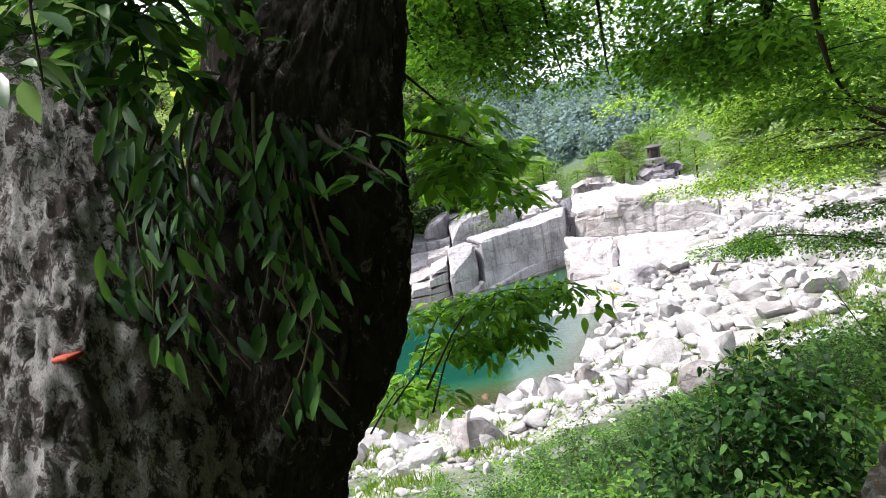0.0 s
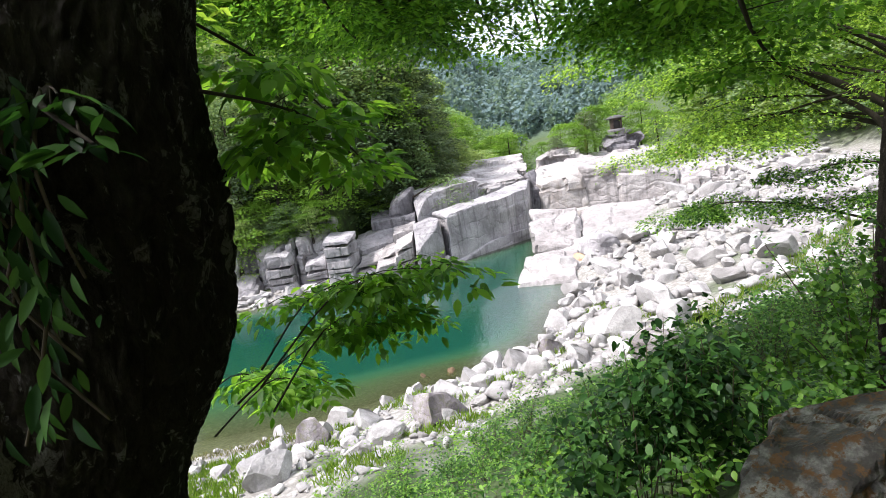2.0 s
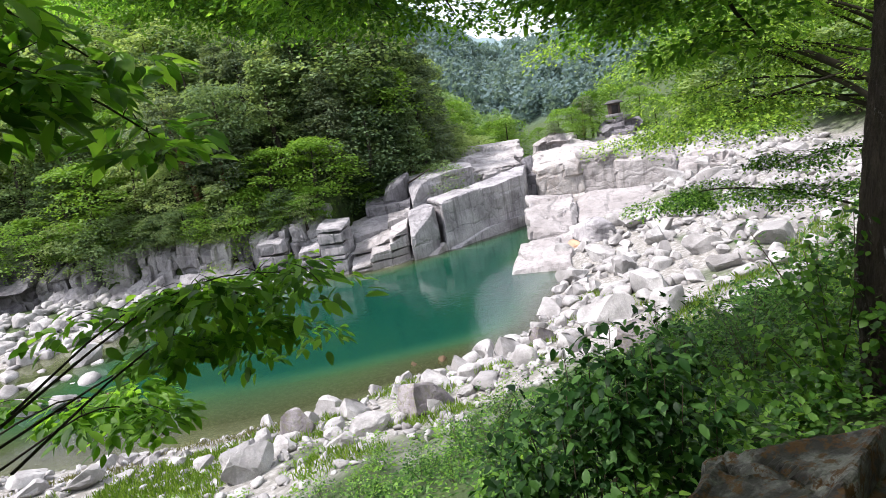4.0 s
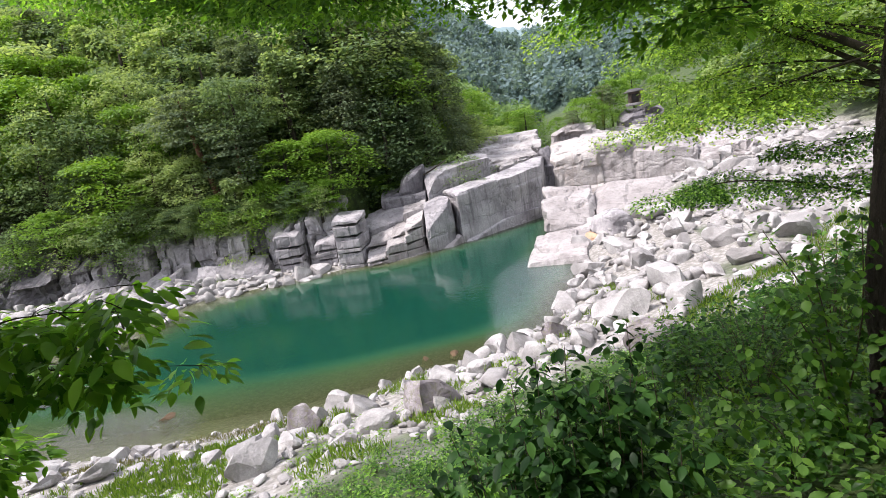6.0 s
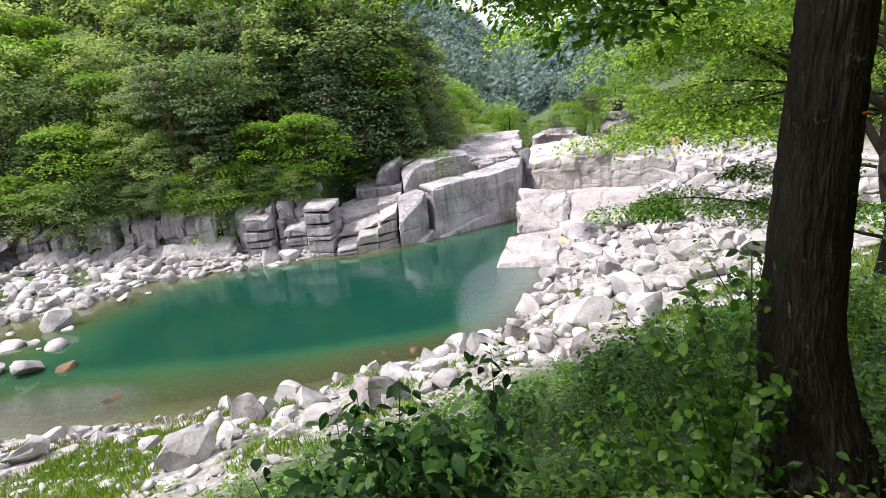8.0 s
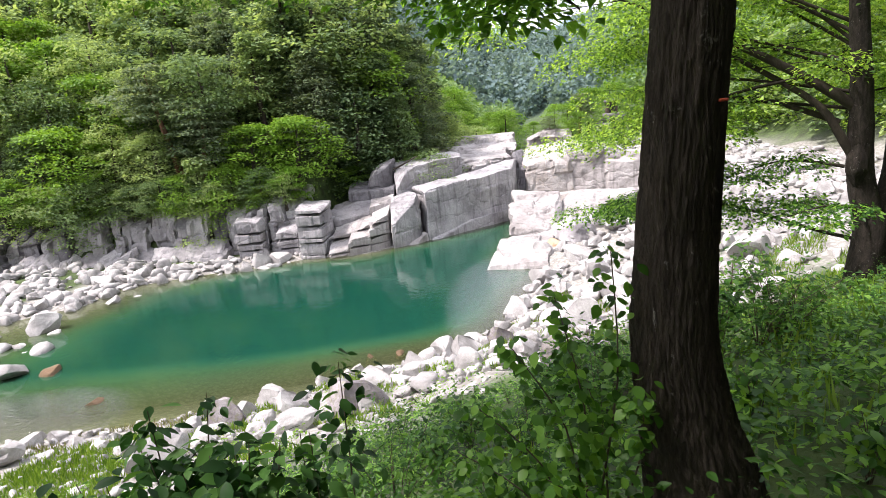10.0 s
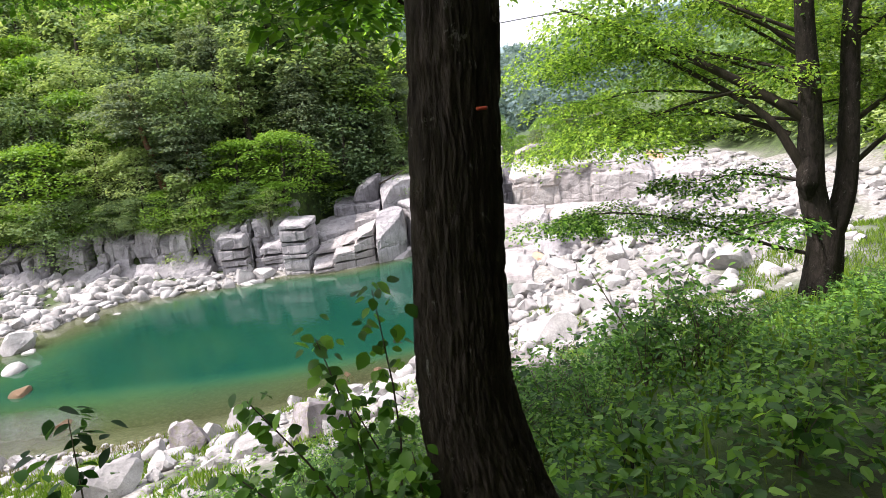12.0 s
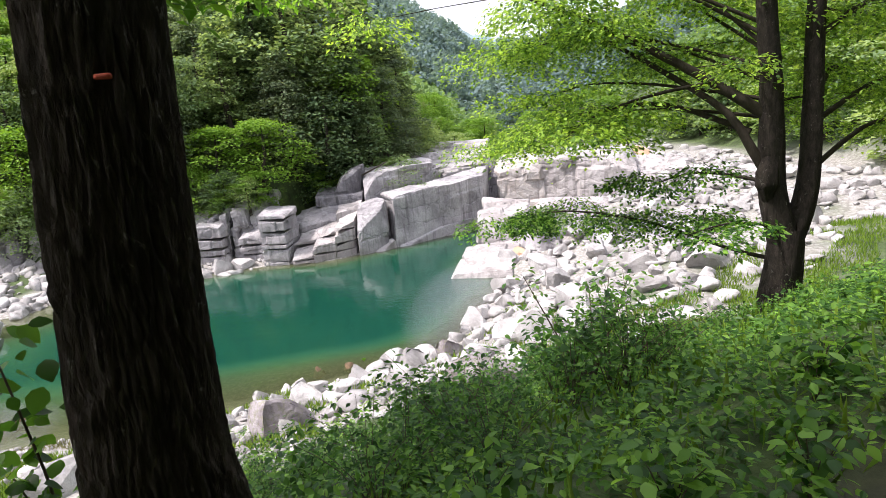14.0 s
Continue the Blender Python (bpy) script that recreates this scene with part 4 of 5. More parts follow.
def tube(points, radii, sides=10, rough=0.0, seed=0, knots=3, furrow=0.0, along=10.0):
    """A tapering stem through the points, smoothly curved."""
    pts, rad = [Vector(p) for p in points], list(radii)
    fine_p, fine_r = [], []
    for i in range(len(pts) - 1):
        p0, p1, p2, p3 = pts[max(i - 1, 0)], pts[i], pts[i + 1], pts[min(i + 2, len(pts) - 1)]
        for k in range(knots):
            t = k / knots
            fine_p.append(0.5 * ((2 * p1) + (p2 - p0) * t + (2 * p0 - 5 * p1 + 4 * p2 - p3) * t * t + (3 * p1 - p0 - 3 * p2 + p3) * t ** 3))
            fine_r.append(rad[i] * (1 - t) + rad[i + 1] * t)
    fine_p.append(pts[-1])
    fine_r.append(rad[-1])
    verts, faces = [], []
    for i, (p, r) in enumerate(zip(fine_p, fine_r)):
        d = (fine_p[min(i + 1, len(fine_p) - 1)] - fine_p[max(i - 1, 0)]).normalized()
        side = d.cross(Vector((0.3, 1, 0.1))).normalized()
        up = side.cross(d)
        for k in range(sides):
            a = 2 * math.pi * k / sides
            w = side * math.cos(a) + up * math.sin(a)
            bulge = 1.0
            if rough:
                bulge += rough * noise.fractal(Vector((math.cos(a) * 2.2 + seed, math.sin(a) * 2.2, p.z * 1.1)), 1.0, 2.0, 4)
                bulge += rough * 0.35 * noise.noise(Vector((math.cos(a) * 9 + seed, math.sin(a) * 9, p.z * 2.5)))
            if furrow:
                fn = noise.noise(Vector((math.cos(a) * 11 + seed, math.sin(a) * 11, p.z * along)))
                fn += 0.5 * noise.noise(Vector((math.cos(a) * 24, math.sin(a) * 24 + seed, p.z * along * 2.2)))
                bulge += furrow * (0.5 - min(abs(fn) * 2.2, 1.0)) * -1.0
            verts.append(p + w * r * bulge)
    for i in range(len(fine_p) - 1):
        for k in range(sides):
            b, c = i * sides + k, i * sides + (k + 1) % sides
            faces.append((b, c, c + sides, b + sides))
    return mesh_from("stem", [v[:] for v in verts], faces)


def joined(pieces):
    vs, fs, base = [], [], 0
    for v, f in pieces:
        vs.append(v)
        fs.append(f + base)
        base += len(v)
    return np.concatenate(vs), np.concatenate(fs)


def leaves_from(sprays, r, size, width=0.5, fine=False, jitter=0.35):
    p, w, u = (np.concatenate(c) for c in zip(*sprays))
    return leaf_cloud(p, w, u, size * r.uniform(1 - jitter, 1 + jitter, len(p)), width, fine)


log = thing("driftwood", "bleached grey driftwood log lying on the rocks", "driftwood")
part("trunk", tube(driftwood_at, (0.11, 0.09, 0.05), 8, 0.15, 2), BARK_LIMB, log)

# -- the wood across the river --


def spread_of(fit):
    return fit[0] * 1.05


def crown_mesh(seed, shape, clumps, per, size, fit, base, leaf_w=0.75):
    """A crown of layered boughs on and inside an uneven outline; height and radius about 1."""
    r = np.random.RandomState(seed)
    sprays = []
    for i in range(clumps):
        h = r.uniform(0, 1) ** 0.8
        a = r.uniform(0, 2 * np.pi)
        if shape == "cone":
            edge = 0.16 + 0.84 * (1 - h) ** 0.8
        elif shape == "pine":
            edge = 0.5 + 0.5 * np.sin(np.pi * min(h + 0.25, 1)) * (1.1 - 0.5 * h)
            h = 0.35 + 0.65 * np.round(h * 6) / 6
        else:
            edge = np.sin(np.pi * (0.12 + 0.84 * h)) ** 0.6
        edge *= 1 + 0.28 * np.sin(3 * a + seed) + 0.15 * np.sin(7 * a + 5 * h)
        q = edge * (0.55 + 0.45 * np.sqrt(r.uniform()))
        c = (np.cos(a) * q * 0.8, np.sin(a) * q * 0.8, h * (1.0 if shape != "pine" else 0.95))
        rad = r.uniform(0.24, 0.42) * (0.75 + 0.5 * (1 - h))
        p, w, u = spray_leaves(r, c, rad, per, 0.1 if shape == "pine" else 0.15, 0.4)
        sprays.append((np.array(c) * fit + base + (p - np.array(c)) * spread_of(fit), w, u))
    v, f = leaves_from(sprays, r, size, leaf_w)
    return mesh_from("crown", v, f, False)


def base_tree(name, label, category, seed, shape, clumps, per, size, leaf_mat, bark, trunk_h, lean=0.05, spread=0.5):
    """A tree one unit high, to be copied at its height."""
    t = thing(name, label, category, group="trees of the gorge wood")
    trunk = tube(((0, 0, -0.15), (lean * 0.3, 0, 0.2), (lean, lean * 0.4, 0.5), (lean * 1.2, 0, 0.9)), (0.032, 0.026, 0.018, 0.004), 7)
    part("trunk", trunk, bark, t)
    crown = crown_mesh(seed, shape, clumps, per, size, np.array((spread, spread, 1 - trunk_h)), np.array((lean, 0, trunk_h)))
    part("crown", crown, leaf_mat, t)
    return t


BROAD = "leafy green broadleaf tree on the wooded slope"
kinds = []
for i in range(4):
    kinds.append(base_tree("tree", BROAD, "tree", 50 + i, "round", 80, 62, 0.028, LEAF_FOREST, BARK_DARK, 0.1, 0.04, 0.42))
for i in range(2):
    kinds.append(base_tree("conifer", "dark green conifer with layered boughs on the slope", "conifer", 60 + i, "cone", 96, 66, 0.023, LEAF_PINE if i else LEAF_FOREST, BARK_DARK, 0.1, 0.02, 0.26))
bright_tree = base_tree("tree", "bright yellow-green young tree at the forest edge", "tree", 70, "round", 60, 70, 0.033, LEAF_BRIGHT, BARK_LIMB, 0.12, 0.05, 0.5)
pine_tree = base_tree("pine_tree", "red-trunked pine with flat tiers of needles above the wall", "pine tree", 71, "pine", 44, 130, 0.026, LEAF_PINE, BARK_RED, 0.25, 0.12, 0.34)
plain_tree = base_tree("tree", "leafy green tree of the right-hand wood, also added unseen behind the path", "tree", 74, "round", 36, 42, 0.07, LEAF_FOREST, BARK_DARK, 0.1, 0.04, 0.45)
inner_tree = base_tree("tree", BROAD, "tree", 75, "round", 52, 46, 0.04, LEAF_FOREST, BARK_DARK, 0.1, 0.04, 0.43)
sources = kinds + [bright_tree, pine_tree, plain_tree, inner_tree]


def plant_tree(src, x, y, h, wide=1.0, z=None, rot=None, r=random):
    zz = ground_z(x, y) if z is None else z
    m = pose(x, y, zz - 0.02 * h, 0, 0, r.uniform(0, 360) if rot is None else rot) @ Matrix.Diagonal((h * wide, h * wide, h, 1))
    return copy_thing(src, m)


rt = random.Random(12)
spots = []
tries = 0
while len(spots) < 150 and tries < 20000:
    tries += 1
    x, y = rt.uniform(-85, 4), rt.uniform(55.5, 108)
    edge = float(wood_edge(x, y))
    if edge < 0.6 or (x > -60 and y > 95 and x < -25):
        continue
    gap = 3.0 + 0.04 * (y - 55)
    if any((a - x) ** 2 + (b - y) ** 2 < gap * gap for a, b in spots):
        continue
    spots.append((x, y))
    front = edge < 5
    h = rt.uniform(5.5, 8.5) if front else rt.uniform(9, 13.5)
    k = rt.random()
    src = kinds[rt.randrange(4)] if k < 0.66 else kinds[4 + rt.randrange(2)] if k < (0.93 if x > -32 else 0.74) else bright_tree
    if edge > 13 and src is not bright_tree and src not in kinds[4:]:
        src = inner_tree
    if src in kinds[4:]:
        h *= 1.2
    plant_tree(src, x, y, h, rt.uniform(0.9, 1.3) if not front else 1.3, r=rt)
for x, y, h, k in ((-3.2, 74, 13, 5), (-6.2, 69, 12, 4), (-0.8, 80, 12.5, 5), (-9.5, 66, 12.5, 1), (-4.8, 79, 15, 4), (0.4, 88, 12, 2), (-8.0, 73, 15, 5), (-12.5, 64, 12, 5), (1.6, 97, 11, 0), (-7, 80, 19, 4), (-4.2, 84, 18, 5), (-1.8, 90, 18, 4), (-10.5, 76, 20, 5), (-13, 72, 18, 1), (-16, 68, 16, 4)):
    plant_tree(kinds[k], x, y, h, 1.15, r=rt)
for x, y, h in ((-24.5, 57.5, 11.0), (-27, 60, 12.0)):
    plant_tree(pine_tree, x, y, h, 1.15, r=rt)
for x, y, h, wd in ((-20.3, 56.6, 6.5, 1.0), (-13.5, 57.5, 4.2, 0.9), (-9.6, 65.5, 4.6, 1.5), (-2.6, 68, 4.0, 1.3), (-16.8, 56.4, 5.0, 1.0)):
    plant_tree(bright_tree, x, y, h, wd, r=rt)
# bushes hanging over the wall
for i in range(30):
    x = -14 - i * 0.93 - rt.uniform(0, 0.6)
    plant_tree(rt.choice(kinds[:4] + [bright_tree]), x, 56.0 + rt.uniform(-0.5, 1.2), rt.uniform(2.2, 4.2), 1.4, z=-4.7, r=rt)
# valley grove, pines round the shrine and the right-hand wood
for i in range(46):
    x, y = rt.uniform(-6, 34), rt.uniform(118, 190)
    if shore_distance(x, y, FAR_SHORE) > -3:
        continue
    plant_tree(bright_tree if rt.random() < 0.7 else kinds[rt.randrange(4)], x, y, rt.uniform(7, 12), 1.2, r=rt)
for x, y, h in ((18.5, 84, 4.6), (15.5, 83, 3.4), (20.5, 86.5, 6.0), (22.5, 88.5, 6.5), (29.5, 88, 6.0), (31.5, 86, 4.5), (17.5, 88, 4.8), (29.0, 86.5, 3.0), (20.0, 83.2, 3.4), (13.5, 84, 2.8), (18.8, 82.2, 2.6), (26.5, 90, 7.0)):
    plant_tree(pine_tree if rt.random() < 0.35 else bright_tree, x, y, h * 1.15, 0.95, z=-2.2, r=rt)
for i in range(150):
    x = rt.uniform(38, 70)
    y = rt.uniform(20, 150)
    if x < 41 + 0.13 * (y - 30):
        continue
    plant_tree(rt.choice([plain_tree, plain_tree, bright_tree]), x, y, rt.uniform(6.5, 11), 1.25, r=rt)
# unseen trees added behind the path to hold back sky light
for i in range(26):
    n, s = rt.uniform(-16, -4.5), rt.uniform(-16, 22)
    plant_tree(plain_tree, 0.59 - 0.577 * n + 0.816 * s, -0.685 + 0.816 * n + 0.577 * s, rt.uniform(9, 13), 1.2, r=rt)
for s in sources:
    for o in (*s.children_recursive, s):
        bpy.data.objects.remove(o)


def far_wood(name, label, boxes, number, size, material, seed):
    """Distant woods: many small uneven crowns of a few dozen leaf tufts each, joined."""
    r = np.random.RandomState(seed)
    pieces = []
    for bx in boxes:
        x, y = r.uniform(bx[0], bx[1], number), r.uniform(bx[2], bx[3], number)
        ok = bx[4](x, y)
        x, y = x[ok][:number // len(boxes)], y[ok][:number // len(boxes)]
        for x, y, z in zip(x, y, height(x, y)):
            k = 44
            h = size * r.uniform(0.7, 1.3)
            p = unit(r.normal(0, 1, (k, 3))) * r.uniform(0.5, 1, (k, 1)) * (0.36, 0.36, 0.55)
            p[:, 2] += 0.5
            p[:, :2] *= (1.25 - p[:, 2:])
            p = p * h + (x, y, z)
            w = r.normal(0, 1, (k, 3)) + (0, 0, -0.4)
            u = r.normal(0, 0.5, (k, 3)) + (0, 0, 1)
            pieces.append(leaf_cloud(p, w, u, h * r.uniform(0.13, 0.27, k), 0.8))
    v, f = joined(pieces)
    ob = part(name, mesh_from(name, v, f, False), material)
    return tagged(ob, label, "woods", kind="stuff")


left_slope = lambda x, y: wood_edge(x, y) > 12
anywhere = lambda x, y: x < 1e9
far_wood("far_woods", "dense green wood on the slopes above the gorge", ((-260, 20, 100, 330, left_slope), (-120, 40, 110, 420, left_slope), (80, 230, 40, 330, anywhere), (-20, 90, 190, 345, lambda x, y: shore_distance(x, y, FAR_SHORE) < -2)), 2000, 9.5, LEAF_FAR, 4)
# mountain wood, with the distance haze in its leaf colour
far_wood("far_woods", "wooded mountain at the head of the valley, blue-green haze put into its colour", ((-160, 330, 335, 1100, anywhere), (-100, 200, 335, 640, anywhere)), 5200, 13.5, LEAF_HAZE_TINT, 5)

# ---- the trees beside the path ----
rl = np.random.RandomState(77)


def hung(parent, name, stops, radii, material, sides=8):
    return part(name, tube(stops, radii, sides), material, parent)


# old double-stemmed tree covered with ivy
old_tree = thing("tree", "massive old tree with pale lichened bark and hanging ivy", "tree", at=(-0.085, 0.08, 0))
# shaded tone is in the trunk's bark colour, lit tone in the limb's
part("trunk", tube(((-0.45, 1.05, -0.9), (-0.36, 1.05, 0.3), (-0.25, 1.02, 1.05), (-0.03, 0.97, 1.55), (0.04, 0.93, 1.95), (0.13, 0.9, 2.2), (0.26, 0.92, 2.55), (0.36, 1.0, 3.4), (0.4, 1.2, 6.5)), (0.42, 0.27, 0.24, 0.29, 0.31, 0.25, 0.17, 0.15, 0.09), 190, 0.09, 1, 26, 0.07, 13.0), BARK_OLD_SHADED, old_tree)
part("limb", tube(((-0.8, 0.9, -0.9), (-0.68, 0.87, 0.6), (-0.58, 0.85, 1.4), (-0.56, 0.9, 1.85), (-0.64, 1.0, 2.3), (-0.8, 1.15, 3.1), (-1.1, 1.4, 5)), (0.56, 0.44, 0.4, 0.3, 0.2, 0.16, 0.1), 170, 0.09, 5, 26, 0.06, 13.0), BARK_PALE, old_tree, "second leaning stem with pale bark")
part("limb", tube(((-0.2, 0.95, 1.75), (-0.13, 0.98, 2.15), (-0.09, 1.0, 2.5), (-0.05, 1.05, 3.4), (-0.2, 1.3, 5.5)), (0.2, 0.15, 0.1, 0.09, 0.05), 28, 0.1, 9, 6), BARK_OLD_SHADED, old_tree, "thin middle stem")
bm = box_bm(0.042, 0.06, 0.012, (-0.44, 0.52, 1.672), 0.003)
part("paint_mark", bm, ORANGE, old_tree, "small orange paint mark")

# ivy over its front
p, w, u = [], [], []
ivy_stems = []
for i in range(24):
    x0 = rl.uniform(-0.27, 0.16)
    z = rl.uniform(1.9, 2.3)
    low = z - rl.uniform(0.2, 0.52)
    y0 = 0.58 - 0.08 * rl.rand() + 0.35 * abs(x0 + 0.05) ** 1.3
    ivy_stems.append(((x0, y0 + 0.12, z), (x0 + rl.normal(0, 0.03), y0, (z + low) / 2), (x0 + rl.normal(0, 0.05), y0 + 0.02, low)))
    for k in range(16):
        t = rl.rand()
        p.append((x0 + rl.normal(0, 0.04), y0 - 0.02 + rl.normal(0, 0.025), z + (low - z) * t))
        w.append((rl.normal(0, 0.5), rl.normal(-0.25, 0.3), -1 + rl.normal(0, 0.35)))
        u.append((rl.normal(0, 0.4), -1, 0.4))
p, w, u = np.array(p), np.array(w), np.array(u)
ivy = thing("ivy", "dark green ivy hanging in strands from an old trunk", "ivy", at=(-0.085, 0.08, 0))
v, f = leaf_cloud(p, w, u, rl.uniform(0.035, 0.095, len(p)), 0.29, True)
part("leaves", mesh_from("leaves", v, f), LEAF_IVY_SHADED, ivy)
for s in ivy_stems:
    part("vine", tube(s, (0.006, 0.004, 0.003), 5), TWIG, ivy)


def bough(parent, stops, radii, leaf_r, per, size, material, rs, reach=0.5, thick=0.14, width=0.55, fine=False, twigs=5):
    """A branch with side twigs and flat sprays of leaves along its outer part."""
    hung(parent, "branch", stops, radii, BARK_LIMB)
    a, b = np.array(stops[-2], float), np.array(stops[-1], float)
    sprays = []
    for i in range(twigs):
        t = (i + 0.5) / twigs
        c = np.array(stops[max(len(stops) - 3, 0)], float) * max(0, 1 - 2 * t) + a * (1 - abs(2 * t - 1)) + b * max(0, 2 * t - 1)
        off = rs.normal(0, 1, 3) * (reach, reach, reach * 0.16)
        sprays.append(spray_leaves(rs, c + off, leaf_r * rs.uniform(0.7, 1.2), per, thick, 0.3))
        part("twig", tube((tuple(c), tuple(c + off * 0.55 + (0, 0, 0.03)), tuple(c + off * 1.2)), (radii[-1] * 0.9, radii[-1] * 0.6, 0.002), 5, knots=2), BARK_LIMB, parent)
    v, f = leaves_from(sprays, rs, size, width, fine)
    part("leaves", mesh_from("leaves", v, f, fine), material, parent)


# leafy sprays growing from the old tree
LOW_SPRAYS = (((0.3, 1.05, 1.3), (0.42, 1.5, 1.42), (0.6, 1.68, 1.46), (0.84, 1.74, 1.42)),
              ((0.3, 1.1, 1.2), (0.35, 1.6, 1.28), (0.5, 1.8, 1.28), (0.72, 1.85, 1.2)),
              ((0.15, 1.2, 1.2), (0.25, 1.7, 1.22), (0.4, 2.0, 1.18), (0.54, 2.08, 1.08)),
              ((0.05, 1.2, 1.1), (0.08, 1.6, 1.1), (0.14, 1.75, 1.04), (0.2, 1.8, 0.9)),
              ((-0.15, 1.3, 1.1), (-0.15, 1.8, 1.08), (-0.12, 2.05, 0.95), (-0.07, 2.2, 0.8)),
              ((0.25, 1.2, 1.3), (0.3, 1.6, 1.4), (0.4, 1.85, 1.4), (0.52, 1.95, 1.34)))
for stops in LOW_SPRAYS:
    bough(old_tree, stops, (0.004, 0.003, 0.002, 0.0015), 0.13, 50, 0.056, LEAF_CANOPY, rl, 0.085, 0.1, 0.46, True, 8)
bough(old_tree, ((0.4, 0.85, 2.1), (0.52, 1.0, 2.06), (0.6, 1.2, 2.0), (0.66, 1.4, 1.88)), (0.005, 0.004, 0.003, 0.002), 0.16, 60, 0.068, LEAF_CANOPY, rl, 0.09, 0.08, 0.45, True, 7)
bough(old_tree, ((0.35, 0.9, 2.3), (0.42, 1.1, 2.24), (0.5, 1.3, 2.16), (0.56, 1.45, 2.06)), (0.005, 0.004, 0.003, 0.002), 0.15, 52, 0.066, LEAF_CANOPY, rl, 0.09, 0.1, 0.45, True, 6)
bough(old_tree, ((0.2, 0.66, 2.12), (0.24, 0.56, 2.08), (0.3, 0.5, 2.04), (0.38, 0.46, 1.98)), (0.01, 0.008, 0.005, 0.003), 0.08, 12, 0.06, LEAF_IVY_SHADED, rl, 0.05, 0.1, 0.45, True, 3)
bough(old_tree, ((-0.8, 0.72, 2.9), (-0.66, 0.64, 2.7), (-0.5, 0.58, 2.5), (-0.36, 0.56, 2.3)), (0.005, 0.004, 0.003, 0.002), 0.12, 22, 0.07, LEAF_IVY_SHADED, rl, 0.08, 0.2, 0.45, True, 5)
bough(old_tree, ((-0.9, 0.9, 3.1), (-0.75, 0.75, 2.75), (-0.6, 0.62, 2.55), (-0.5, 0.6, 2.4)), (0.005, 0.004, 0.003, 0.002), 0.16, 40, 0.065, LEAF_IVY_SHADED, rl, 0.12, 0.2, 0.45, True, 6)
bough(old_tree, ((0.0, 0.8, 2.9), (-0.05, 0.68, 2.7), (-0.05, 0.64, 2.5), (0.05, 0.62, 2.35)), (0.005, 0.004, 0.003, 0.002), 0.12, 26, 0.06, LEAF_IVY_SHADED, rl, 0.09, 0.2, 0.45, True, 5)
bough(old_tree, ((-0.6, 1.4, 3.2), (-0.5, 1.5, 2.9), (-0.4, 1.6, 2.6), (-0.35, 1.7, 2.4)), (0.014, 0.01, 0.006, 0.003), 0.35, 110, 0.065, LEAF_MAPLE, rl, 0.3, 0.3, 0.45, False, 7)

bough(old_tree, ((-0.24, 0.50, 2.95), (-0.20, 0.37, 2.65), (-0.16, 0.29, 2.40), (-0.14, 0.25, 2.20)), (0.005, 0.004, 0.003, 0.002), 0.1, 10, 0.07, LEAF_PALE, rl, 0.06, 0.2, 0.42, True, 4)
bough(old_tree, ((-0.21, 0.76, 2.99), (-0.17, 0.63, 2.69), (-0.13, 0.55, 2.44), (-0.11, 0.51, 2.24)), (0.005, 0.004, 0.003, 0.002), 0.1, 34, 0.075, LEAF_IVY_SHADED, rl, 0.06, 0.2, 0.42, True, 5)
bough(old_tree, ((-0.23, 0.66, 3.05), (-0.19, 0.53, 2.75), (-0.15, 0.45, 2.50), (-0.13, 0.41, 2.30)), (0.005, 0.004, 0.003, 0.002), 0.1, 34, 0.075, LEAF_IVY_SHADED, rl, 0.06, 0.2, 0.42, True, 5)

# dark straight tree with flaky bark
dark_tree = thing("tree", "dark straight trunk with flaky bark beside the path", "tree")
part("trunk", tube(((3.9, 3.3, -0.75), (3.82, 3.3, -0.15), (3.74, 3.29, 0.25), (3.69, 3.29, 0.6), (3.7, 3.29, 1.0), (3.73, 3.29, 1.5), (3.77, 3.29, 2.0), (3.85, 3.35, 3.2), (3.9, 3.5, 6.0)), (0.3, 0.245, 0.188, 0.165, 0.15, 0.14, 0.136, 0.125, 0.08), 170, 0.05, 3, 26, 0.09, 9.0), BARK_DARK, dark_tree)
part("paint_mark", box_bm(0.034, 0.012, 0.011, (3.816, 3.158, 1.543), 0.003), ORANGE, dark_tree, "small orange paint mark")

# forked maple on the edge of the bank
maple = thing("maple_tree", "forked maple with two dark stems and spreading limbs", "maple tree")
part("trunk", tube(((9.3, 10.2, -3.0), (9.33, 10.2, -1.7), (9.4, 10.2, -1.0), (9.42, 10.2, -0.45)), (0.357, 0.281, 0.255, 0.230), 24, 0.09, 2, 8), BARK_MAPLE, maple)
part("limb", tube(((9.4, 10.2, -0.7), (9.2, 10.2, 0.1), (9.15, 10.2, 0.9), (9.1, 10.2, 1.8), (9.0, 10.2, 2.8), (8.95, 10.2, 5), (8.9, 10.2, 8)), (0.212, 0.187, 0.170, 0.145, 0.128, 0.102, 0.043), 20, 0.09, 4, 6), BARK_MAPLE, maple, "thicker dark stem")
part("limb", tube(((9.45, 10.2, -0.7), (9.72, 10.25, 0.1), (9.78, 10.3, 1.2), (9.76, 10.3, 2.6), (9.9, 10.4, 5), (10.1, 10.5, 8)), (0.187, 0.153, 0.136, 0.119, 0.093, 0.043), 20, 0.08, 6, 6), BARK_MAPLE, maple, "slimmer dark stem")
part("knot", tube(((9.1, 10.13, 0.0), (9.06, 10.1, 0.25), (9.05, 10.1, 0.42), (9.08, 10.13, 0.65)), (0.06, 0.15, 0.14, 0.05), 24, 0.3, 8, 6), BARK_MAPLE, maple, "swollen knot")
rm = np.random.RandomState(21)
